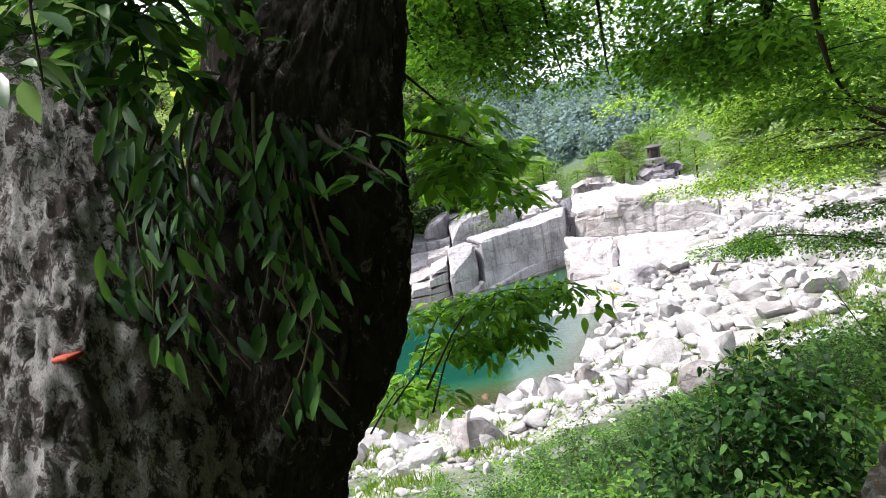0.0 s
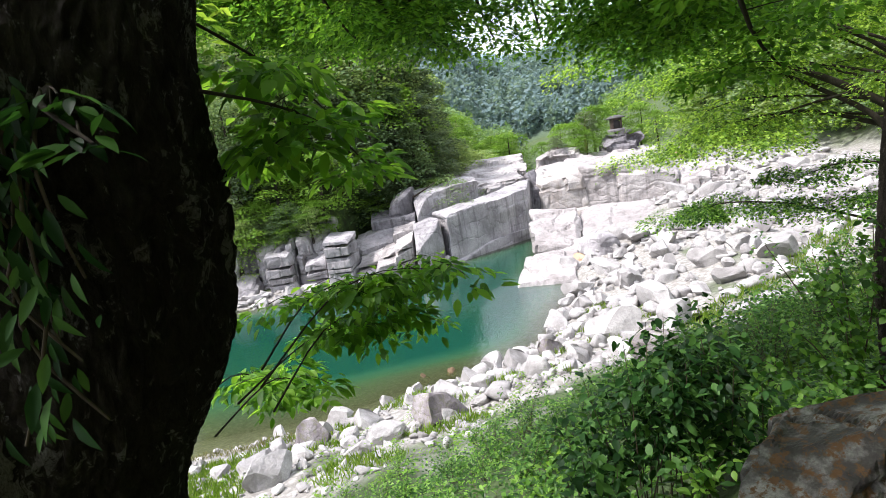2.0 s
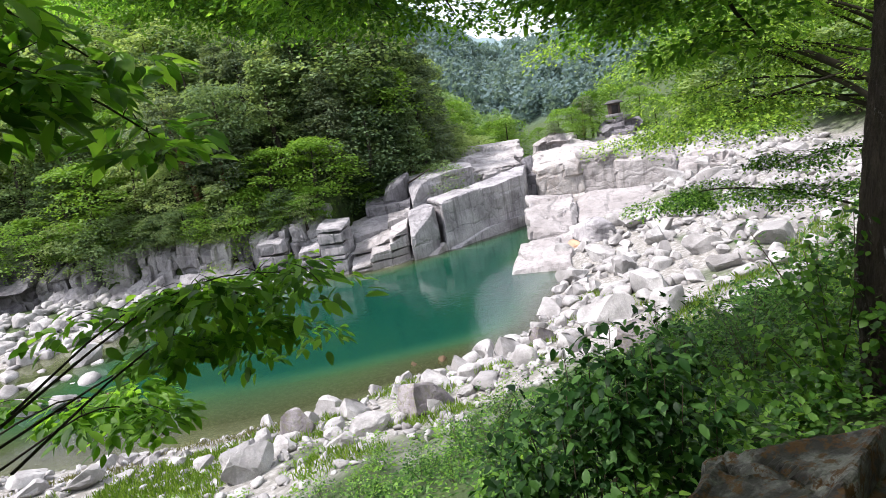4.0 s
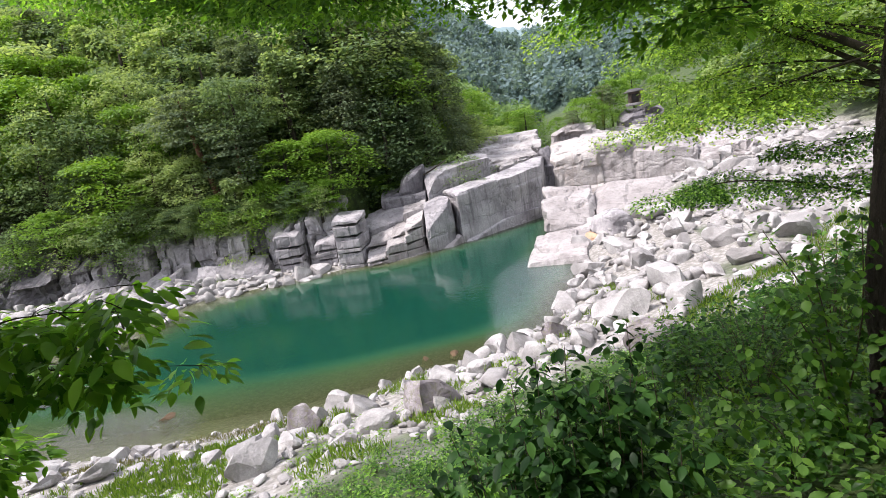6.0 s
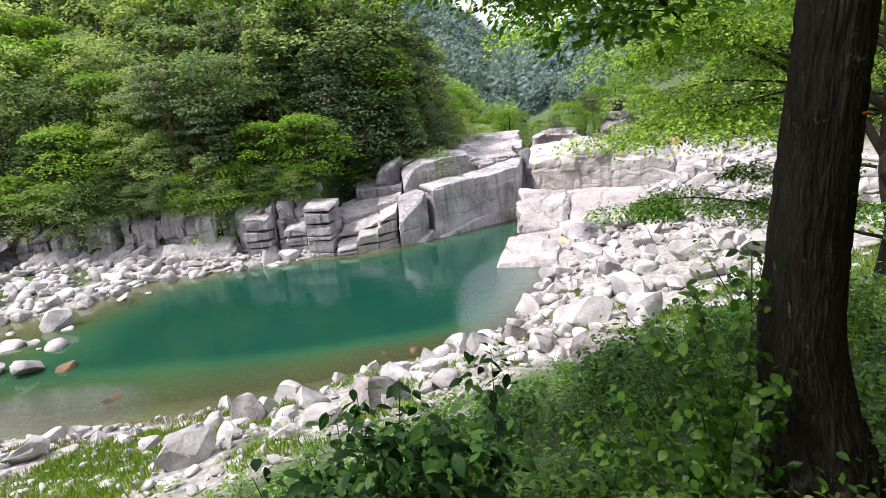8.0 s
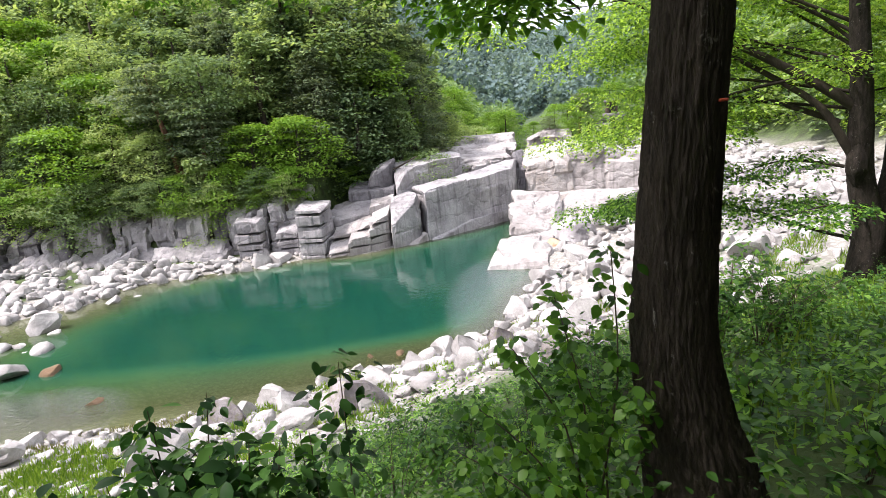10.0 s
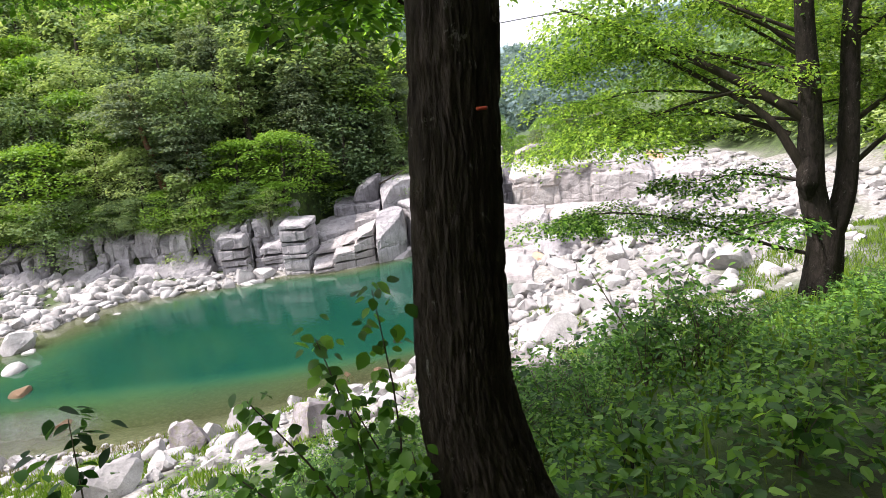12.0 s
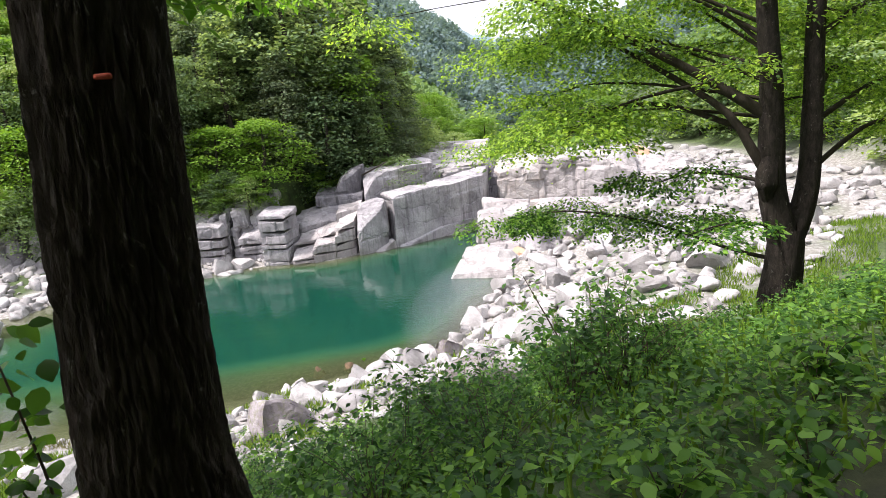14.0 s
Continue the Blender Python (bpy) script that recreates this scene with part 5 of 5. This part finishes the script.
bough(maple, ((9.1, 10.2, 1.2), (8.35, 10.5, 1.8), (7.4, 11, 2.5), (6.5, 11.2, 3.0), (5.6, 10.9, 3.3)), (0.09, 0.07, 0.055, 0.035, 0.012), 0.85, 641, 0.076, LEAF_MAPLE, rm, 0.7, 0.16, 0.6, False, 9)
bough(maple, ((9.12, 10.2, 0.35), (8.9, 10.25, 0.75), (8.6, 10.4, 1.3), (8.0, 10.9, 1.9), (7.2, 11.6, 2.6), (6.8, 12.4, 3.1)), (0.08, 0.07, 0.055, 0.042, 0.03, 0.012), 0.8, 580, 0.076, LEAF_MAPLE, rm, 0.7, 0.16, 0.6, False, 9)
bough(maple, ((8.4, 10.5, 1.75), (7.8, 10.6, 1.68), (7.2, 10.8, 1.55), (6.7, 11.0, 1.35), (6.4, 11.2, 1.1)), (0.03, 0.025, 0.02, 0.014, 0.006), 0.75, 504, 0.076, LEAF_MAPLE, rm, 0.6, 0.14, 0.6, False, 9)
# darker leaf colour puts the crown's shade into this low bough
bough(maple, ((9.2, 10.3, -0.9), (8.7, 10.5, -0.75), (7.6, 11.0, -0.32), (6.5, 11.6, -0.15), (5.5, 11.95, -0.25)), (0.035, 0.028, 0.02, 0.014, 0.006), 0.55, 620, 0.066, LEAF_HERB_LOW_MAPLE, rm, 0.42, 0.1, 0.6, False, 12)
bough(maple, ((8.95, 10.4, 1.0), (8.0, 11.2, 1.5), (7.1, 12.2, 1.5), (6.3, 12.9, 1.25), (5.6, 13.2, 0.95)), (0.05, 0.04, 0.028, 0.018, 0.006), 0.7, 560, 0.07, LEAF_MAPLE, rm, 0.5, 0.12, 0.6, False, 10)
# two more low boughs with the crown's shade in their leaf colour
bough(maple, ((9.0, 10.3, 0.3), (8.6, 10.6, 0.4), (8.2, 10.9, 0.4), (7.7, 11.2, 0.2)), (0.03, 0.022, 0.014, 0.006), 0.5, 259, 0.076, LEAF_HERB_LOW_MAPLE, rm, 0.4, 0.12, 0.6, False, 6)
bough(maple, ((9.3, 10.2, -0.5), (8.9, 9.9, -0.3), (8.3, 9.7, -0.2), (7.7, 9.6, -0.3)), (0.03, 0.022, 0.014, 0.006), 0.45, 228, 0.076, LEAF_HERB_LOW_MAPLE, rm, 0.4, 0.12, 0.6, False, 6)
for k, (x, y, z) in enumerate(((10.8, 11.2, 2.6), (11.6, 12.2, 1.8), (12.6, 12.0, 2.8), (11.3, 12.8, 3.4), (10.4, 13.0, 3.6), (13.4, 12.6, 1.6), (12.2, 11.4, 0.9), (8.6, 12.6, 4.2), (7.4, 12.2, 4.4), (9.6, 11.6, 4.6), (11.0, 11.0, 4.2), (13.6, 11.4, 3.4))):
    bough(maple, ((9.78, 10.4, z - 0.6), (0.5 * (9.6 + x), 0.5 * (10.3 + y), z), (x - 0.3, y - 0.1, z + 0.1), (x + 0.6, y + 0.2, z)), (0.05, 0.035, 0.02, 0.008), 0.85, 458, 0.076, LEAF_MAPLE, rm, 0.6, 0.16, 0.6, False, 7)

for x, y, z in ((6.6, 12.0, 1.9), (7.3, 12.4, 1.4), (6.2, 12.2, 2.8), (7.8, 12.0, 2.4), (8.4, 12.6, 3.2), (6.9, 11.6, 3.6), (8.0, 11.4, 3.3), (5.9, 11.6, 3.9), (9.8, 12.2, 2.2), (10.6, 12.0, 1.4)):
    bough(maple, ((9.1, 10.3, z * 0.5 + 0.5), (0.5 * (9.1 + x), 0.5 * (10.3 + y), z * 0.8 + 0.3), (x + 0.4, y - 0.1, z + 0.05), (x - 0.3, y + 0.1, z - 0.1)), (0.03, 0.022, 0.014, 0.005), 0.7, 260, 0.076, LEAF_MAPLE, rm, 0.5, 0.12, 0.6, False, 6)

# overhanging canopy from the trees behind the path
canopy = thing("overhanging_boughs", "leafy green boughs hanging over the path, with unseen shading crowns added above", "tree branches")
rc = np.random.RandomState(31)


def overhang(x, y, low):
    """One drooping bough whose underside is at the given height."""
    up = 1.2 + rc.rand()
    bough(canopy, ((x - 0.5, y - 2.6, low + up + 0.9), (x - 0.3, y - 1.4, low + up * 0.8), (x - 0.1, y - 0.5, low + 0.5), (x + 0.1, y + 0.4, low + 0.25)), (0.05, 0.035, 0.02, 0.006), 0.62, 420, 0.07, LEAF_CANOPY, rc, 0.45, 0.16, 0.6, False, 7)


for i in range(60):
    y = 4.2 + 4.2 * ((i * 0.618) % 1)
    x = -4.6 + 9.4 * ((i * 0.381 + 0.13) % 1) + 0.25 * (y - 4)
    if 0.7 < x < 2.5 or x > 3.6 or x < -3.2:
        continue
    dist = math.hypot(x - 2.2, y - 0.7)
    az = math.atan2(x - 2.0, y - 0.5)
    low = 1.75 + dist * (0.2 - 0.15 * az + 0.03 * math.sin(i * 3.3))
    overhang(x, y, low)
for x, y, low in ((0.1, 5.2, 3.15), (0.5, 5.3, 2.8), (0.9, 5.4, 2.95), (1.5, 5.3, 3.25), (0.3, 5.6, 3.5)):
    overhang(x, y, low)
for x, y, low in ((0.1, 5.1, 2.7), (0.8, 5.5, 2.65), (1.4, 5.8, 2.7), (1.95, 6.0, 2.65), (2.75, 6.7, 2.7), (3.3, 6.8, 2.6), (3.8, 5.6, 2.4)):      # thin fringe
    bough(canopy, ((x - 0.5, y - 2.4, low + 2.0), (x - 0.3, y - 1.3, low + 1.2), (x - 0.1, y - 0.5, low + 0.5), (x + 0.1, y + 0.3, low + 0.25)), (0.03, 0.022, 0.014, 0.005), 0.45, 210, 0.066, LEAF_CANOPY, rc, 0.36, 0.14, 0.58, False, 6)
bough(canopy, ((2.0, 2.2, 4.0), (2.6, 3.2, 3.0), (3.1, 3.9, 2.4), (3.6, 4.4, 2.1)), (0.035, 0.025, 0.016, 0.006), 0.4, 190, 0.085, LEAF_CANOPY, rc, 0.3, 0.12, 0.6, False, 6)
# unseen crowns added well above, that keep the path in shade
for i in range(24):
    n, s = -6 + 7.5 * ((i * 0.618) % 1), -0.5 + 8.0 * ((i * 0.381 + 0.3) % 1)
    x, y = 0.59 - 0.577 * n + 0.816 * s, -0.685 + 0.816 * n + 0.577 * s
    z = 5.2 + 2.6 * ((i * 0.27) % 1) + 0.12 * max(0, -x)
    sp = [spray_leaves(rc, (x + rc.normal(0, 0.7), y + rc.normal(0, 0.7), z + rc.normal(0, 0.3)), 1.1, 200, 0.16, 0.2) for _ in range(4)]
    v, f = leaves_from(sp, rc, 0.13, 0.65)
    part("leaves", mesh_from("leaves", v, f, False), LEAF_CANOPY, canopy)

# more unseen crowns, set towards the sun to shade the slab
for i in range(12):
    n, s = 1.2 + 3.6 * ((i * 0.618) % 1), -1.8 + 6 * ((i * 0.381 + 0.3) % 1)
    x, y = 0.59 - 0.577 * n + 0.816 * s, -0.685 + 0.816 * n + 0.577 * s
    z = 5.6 + 1.6 * ((i * 0.27) % 1) + 0.3 * max(0, n - 2)
    sp = [spray_leaves(rc, (x + rc.normal(0, 0.7), y + rc.normal(0, 0.7), z + rc.normal(0, 0.3)), 1.0, 180, 0.16, 0.2) for _ in range(4)]
    v, f = leaves_from(sp, rc, 0.13, 0.65)
    part("leaves", mesh_from("leaves", v, f, False), LEAF_CANOPY, canopy)

# ---- undergrowth on the bank ----


def shrub_source(seed, leaf, material, high, stems, per, label, width=0.55, name="shrub", fine=True):
    r = np.random.RandomState(seed)
    t = thing(name, label, "shrub", group="undergrowth on the bank")
    p, w, u, pieces = [], [], [], []
    for i in range(stems):
        a = r.uniform(0, 6.28)
        lean = r.uniform(0.15, 0.6)
        tip = np.array([math.cos(a) * lean, math.sin(a) * lean, r.uniform(0.6, 1.0)]) * high
        midp = tip * (0.4, 0.4, 0.6)
        me = tube(((0, 0, -0.05), tuple(midp), tuple(tip)), (0.005, 0.003, 0.0015), 4, knots=2)
        co = np.empty(len(me.vertices) * 3, np.float32)
        me.vertices.foreach_get("co", co)
        pieces.append((co.reshape(-1, 3), np.array([q.vertices[:] for q in me.polygons], np.int32)))
        bpy.data.meshes.remove(me)
        for k in range(per):
            q = r.uniform(0.3, 1.06)
            base = midp * min(1, q * 2) if q < 0.5 else midp + (tip - midp) * (q - 0.5) * 2
            b = r.uniform(0, 6.28)
            p.append(base + r.normal(0, 0.12 * high, 3) * (1, 1, 0.5))
            w.append((math.cos(b), math.sin(b), r.normal(-0.25, 0.3)))
            u.append((r.normal(0, 0.3), r.normal(0, 0.3), 1))
    v, f = joined(pieces)
    part("stem", mesh_from("stem", v, f), TWIG, t)
    v, f = leaf_cloud(np.array(p), np.array(w), np.array(u), leaf * r.uniform(0.55, 1.3, len(p)), width, fine)
    part("leaves", mesh_from("leaves", v, f, fine), material, t)
    return t


S = [shrub_source(1, 0.085, LEAF_BUSH, 0.75, 9, 24, "dark green broad-leaved shrub on the bank", 0.65),
     shrub_source(2, 0.075, LEAF_HERB_LOW_MAPLE, 0.6, 10, 30, "fresh green leafy shrub on the bank", 0.5, fine=False),
     shrub_source(3, 0.06, LEAF_BUSH, 0.85, 12, 34, "dark small-leaved bush on the bank", 0.5, fine=False),
     shrub_source(4, 0.076, LEAF_HERB_LOW_MAPLE, 0.42, 8, 18, "low plant with large soft green leaves", 0.62),
     shrub_source(5, 0.05, LEAF_HERB_LOW_MAPLE, 0.7, 12, 40, "feathery green bush on the bank", 0.4, fine=False)]
ru = random.Random(8)
made, tries = 0, 0
while made < 290 and tries < 6000:
    tries += 1
    n, s = ru.uniform(2.0, 13.5), ru.uniform(-8, 19)
    x, y = 0.59 - 0.577 * n + 0.816 * s, -0.685 + 0.816 * n + 0.577 * s
    if ru.random() < (n - 6) / 6 or (math.hypot(x - 9.35, y - 10.2) < 0.7) or math.hypot(x - 3.9, y - 3.3) < 0.6 or math.hypot(x - 2.2, y - 1.3) < 0.75:
        continue
    if n < 3.2 and s < 8.5 and ru.random() < 0.6:
        continue
    k = ru.choice((0, 0, 1, 2, 3, 3, 4)) if n < 6 else ru.choice((1, 2, 4, 4))
    sc = ru.uniform(0.7, 1.15) * (0.75 if n < 3 else 1.0) * (0.8 if n > 9 else 1) * (0.6 if s > 7 else 1)
    copy_thing(S[k], pose(x, y, ground_z(x, y) - 0.02, ru.uniform(-8, 8), ru.uniform(-8, 8), ru.uniform(0, 360)) @ Matrix.Diagonal((sc, sc, sc, 1)))
    made += 1
# foreground bush with large leaves, backlit darkness put into their colour
bush = thing("bush", "dense green bush with broad leaves beside the path, backlit darkness in its colour", "bush")
rbush = np.random.RandomState(14)
p, w, u = [], [], []
for i in range(34):
    t = rbush.rand()
    root = (1.35 + 1.0 * t + rbush.normal(0, 0.08), 2.75 + rbush.normal(0, 0.15), -0.55)
    top = 0.12 + 0.5 * smooth(t * 1.6) - 0.2 * max(0, t - 0.8) + rbush.normal(0, 0.06)
    tip = (root[0] + rbush.normal(-0.05, 0.16), root[1] + rbush.normal(-0.1, 0.16), float(top))
    mid = tuple(0.45 * a + 0.55 * b for a, b in zip(root, tip))
    part("stem", tube((root, mid, tip), (0.005, 0.004, 0.0015), 5), TWIG, bush)
    for k in range(80):
        q = rbush.uniform(0.3, 1) ** 0.7
        a = rbush.uniform(0, 6.28)
        p.append(np.array(root) * (1 - q) + np.array(tip) * q + rbush.normal(0, 0.06, 3) * (1, 1, 0.5))
        w.append((math.cos(a), math.sin(a), rbush.normal(-0.35, 0.3)))
        u.append((rbush.normal(0, 0.35), rbush.normal(0, 0.35), 1))
v, f = leaf_cloud(np.array(p), np.array(w), np.array(u), rbush.uniform(0.04, 0.088, len(p)), 0.55, True)
part("leaves", mesh_from("leaves", v, f), LEAF_IVY_SHADED, bush)
for x, y, sc in ((4.6, 3.4, 0.9), (5.2, 3.9, 1.0), (5.0, 3.0, 0.8), (5.8, 4.0, 0.9), (4.5, 4.2, 1.0), (6.4, 4.9, 1.0), (5.7, 3.3, 0.7), (6.9, 4.6, 0.8), (2.6, 3.3, 0.9), (2.9, 2.9, 0.7), (1.9, 2.3, 0.7), (2.9, 3.6, 0.9), (0.6, 2.9, 0.9), (0.9, 3.4, 0.9)):
    copy_thing(S[3], pose(x, y, ground_z(x, y), 0, 0, ru.uniform(0, 360)) @ Matrix.Diagonal((sc, sc, sc, 1)))
for i in range(32):
    x, y, sc = ru.uniform(3.8, 6.6), ru.uniform(5.2, 9.0), ru.uniform(0.8, 1.35)
    if path_coords(x, y)[0] > 2.6:
        copy_thing(S[ru.choice((0, 2, 2))], pose(x, y, ground_z(x, y) - 0.02, ru.uniform(-8, 8), ru.uniform(-8, 8), ru.uniform(0, 360)) @ Matrix.Diagonal((sc, sc, sc, 1)))
for src in S:
    for o in (*src.children_recursive, src):
        bpy.data.objects.remove(o)

# climbing sapling against the dark trunk
sapling = thing("sapling", "slender sapling with round green leaves beside the dark trunk", "sapling")
rs2 = np.random.RandomState(3)
p, w, u = [], [], []
for base, tip in (((3.35, 3.3, -0.2), (3.42, 3.2, 1.02)), ((3.3, 3.25, -0.2), (3.0, 3.1, 0.72)), ((3.4, 3.3, -0.2), (3.25, 3.35, 0.6)), ((3.3, 3.3, -0.3), (3.2, 3.25, 0.86)), ((3.25, 3.25, -0.3), (2.85, 3.2, 0.42)),
                  ((3.3, 3.2, -0.3), (3.1, 3.0, 0.2)), ((3.2, 3.3, -0.4), (2.75, 3.35, 0.12)), ((3.4, 3.25, -0.3), (3.5, 3.1, 0.5))):
    mid = tuple(0.5 * (a + b) + o for a, b, o in zip(base, tip, (0.06, 0, 0.05)))
    part("stem", tube((base, mid, tip), (0.006, 0.004, 0.002), 6), TWIG, sapling)
    for k in range(105):
        t = rs2.uniform(0.2, 1)
        q = np.array(base) * (1 - t) ** 2 + 2 * t * (1 - t) * np.array(mid) + t * t * np.array(tip)
        a = rs2.uniform(0, 6.28)
        p.append(q + rs2.normal(0, 0.036, 3))
        w.append((math.cos(a), math.sin(a), -0.5 + rs2.normal(0, 0.3)))
        u.append((rs2.normal(0, 0.4), -0.4, 1))
v, f = leaf_cloud(np.array(p), np.array(w), np.array(u), rs2.uniform(0.034, 0.066, len(p)), 0.78, True)
part("leaves", mesh_from("leaves", v, f), LEAF_SAPLING, sapling)

# resprouting stump
stump = thing("stump", "broken reddish-black stump with leafy shoots", "stump")
part("trunk", tube(((6.05, 7.75, -2.3), (5.95, 7.72, -1.75), (5.85, 7.7, -1.45), (5.8, 7.7, -1.25)), (0.11, 0.09, 0.08, 0.03), 12, 0.2, 3, 4), BARK_DARK, stump)
p, w, u = [], [], []
for i in range(6):
    tip = (5.75 + rs2.normal(0, 0.22), 7.7 + rs2.normal(0, 0.2), -0.2 - 0.4 * rs2.rand())
    part("shoot", tube(((5.85, 7.7, -1.5), (0.5 * (5.85 + tip[0]), 7.7, -0.9), tip), (0.014, 0.01, 0.004), 6), TWIG, stump)
    for k in range(90):
        t = rs2.uniform(0.4, 1.05)
        a = rs2.uniform(0, 6.28)
        p.append(np.array((5.85, 7.7, -1.5)) * (1 - t) + np.array(tip) * t + rs2.normal(0, 0.13, 3))
        w.append((math.cos(a), math.sin(a), -0.3))
        u.append((rs2.normal(0, 0.4), rs2.normal(0, 0.4), 1))
v, f = leaf_cloud(np.array(p), np.array(w), np.array(u), rs2.uniform(0.05, 0.1, len(p)), 0.55, True)
part("leaves", mesh_from("leaves", v, f), LEAF_BUSH, stump)


def ground_cover(name, label, number, pick, size, material, width, seed, upright=0.0, fine=False):
    r = np.random.RandomState(seed)
    p = pick(r, number)
    z = height(p[:, 0], p[:, 1])
    k = len(p)
    a = r.uniform(0, 6.28, k)
    if upright:
        tilt = (1 - upright) * r.uniform(0.1, 1.6, k)
        w = np.stack([np.cos(a) * tilt, np.sin(a) * tilt, np.full(k, 1.0)], 1)
        u = np.stack([np.cos(a), np.sin(a), r.normal(0.4, 0.2, k)], 1)
        lift = np.zeros(k)
    else:
        w = np.stack([np.cos(a), np.sin(a), r.normal(0, 0.3, k)], 1)
        u = np.stack([r.normal(0, 0.35, k), r.normal(0, 0.35, k), np.ones(k)], 1)
        lift = r.uniform(0.02, 1.0, k) * (0.08 + 0.26 * np.clip(0.5 + 0.9 * wave(p[:, 0], p[:, 1], seed + 60, 1.1), 0, 1))
    v, f = leaf_cloud(np.column_stack([p, z + lift]), w, u, size * r.uniform(0.5, 1.4, k), width, fine)
    ob = part(name, mesh_from(name, v, f, False), material)
    return tagged(ob, label, "plants", kind="stuff")


def bank_spot(n0, n1, s0, s1, keep=lambda n, s, x, y, r: n < 1e9):
    def pick(r, number):
        n, s = r.uniform(n0, n1, number * 4), r.uniform(s0, s1, number * 4)
        x, y = 0.59 - 0.577 * n + 0.816 * s, -0.685 + 0.816 * n + 0.577 * s
        ok = keep(n, s, x, y, r)
        return np.column_stack([x[ok], y[ok]])[:number]
    return pick


gaps = lambda n, s, x, y, r: wave(x, y, 51, 0.9) + 0.5 * wave(x, y, 52, 0.4) > -0.25
ground_cover("herbs", "low leafy herbs carpeting the shaded bank", 11000, bank_spot(1.3, 8.5, -4, 18, gaps), 0.075, LEAF_HERB_LOW_MAPLE, 0.5, 1, 0.0, True)
ground_cover("herbs", "dark glossy leaves of low plants on the bank", 9000, bank_spot(1.3, 8.5, -4, 18, gaps), 0.065, LEAF_BUSH, 0.5, 9, 0.0, True)
ground_cover("herbs", "dense small green leaves on the lower bank", 13000, bank_spot(6, 13.5, -14, 24, lambda n, s, x, y, r: (r.rand(len(n)) > (n - 8) / 5) & (wave(x, y, 53, 1.3) > -0.3)), 0.1, LEAF_HERB_LOW_MAPLE, 0.55, 2)
ground_cover("herbs", "low plants along the edge of the path", 6000, bank_spot(0.9, 3, 3.5, 16, gaps), 0.06, LEAF_HERB_LOW_MAPLE, 0.5, 6)
clump = lambda n, s, x, y, r: wave(x, y, 41, 4.5) > np.where(x < -5, -0.25, 0.3)
ground_cover("grass", "tufts of fresh and dry grass between the boulders", 26000, bank_spot(12.0, 23, -24, 26, lambda n, s, x, y, r: clump(n, s, x, y, r) & (shore_distance(x, y, NEAR_SHORE) > 0.8)), 0.3, GRASS, 0.07, 3, 0.3)
ground_cover("grass", "pale dry weeds by the water's edge", 9000, bank_spot(17, 26, -26, 6, lambda n, s, x, y, r: (np.abs(shore_distance(x, y, NEAR_SHORE) - 1.75) < 1.45) & (wave(x, y, 43, 4) > 0.1)), 0.24, DRY, 0.06, 4, 0.3)
ground_cover("grass", "bright grass at the foot of the bank", 16000, bank_spot(5.5, 15, 14, 44, lambda n, s, x, y, r: wave(x, y, 44, 5) > -0.1), 0.34, GRASS, 0.05, 5, 0.4)
ground_cover("grass", "lush green grass along the lower beach", 26000, bank_spot(15.5, 23.5, -20, 4, lambda n, s, x, y, r: (wave(x, y, 21, 5) > np.where(x > -8, 0.45, -0.2)) & (shore_distance(x, y, NEAR_SHORE) > 0.5)), 0.2, GRASS, 0.12, 7, 0.15)
ground_cover("weeds", "leafy pale green weeds between the stones", 9000, bank_spot(10.5, 20, -14, 16, lambda n, s, x, y, r: wave(x, y, 46, 3.2) > 0.3), 0.1, LEAF_BRIGHT, 0.5, 8)
ground_cover("herbs", "mixed small green leaves overgrowing the path ahead", 9000, bank_spot(-0.6, 2.2, 5.8, 15, gaps), 0.065, LEAF_HERB_LOW_MAPLE, 0.5, 13, 0.0, True)
ground_cover("grass", "thin grass blades among the herbs beside the path", 1800, bank_spot(0.3, 5.0, 5.6, 14), 0.22, GRASS, 0.03, 14, 0.5)
ground_cover("herbs", "small dark leaves at the shaded edge of the path", 7000, bank_spot(0.9, 4.0, 3.0, 13), 0.055, LEAF_BUSH, 0.55, 11, 0.0, True)
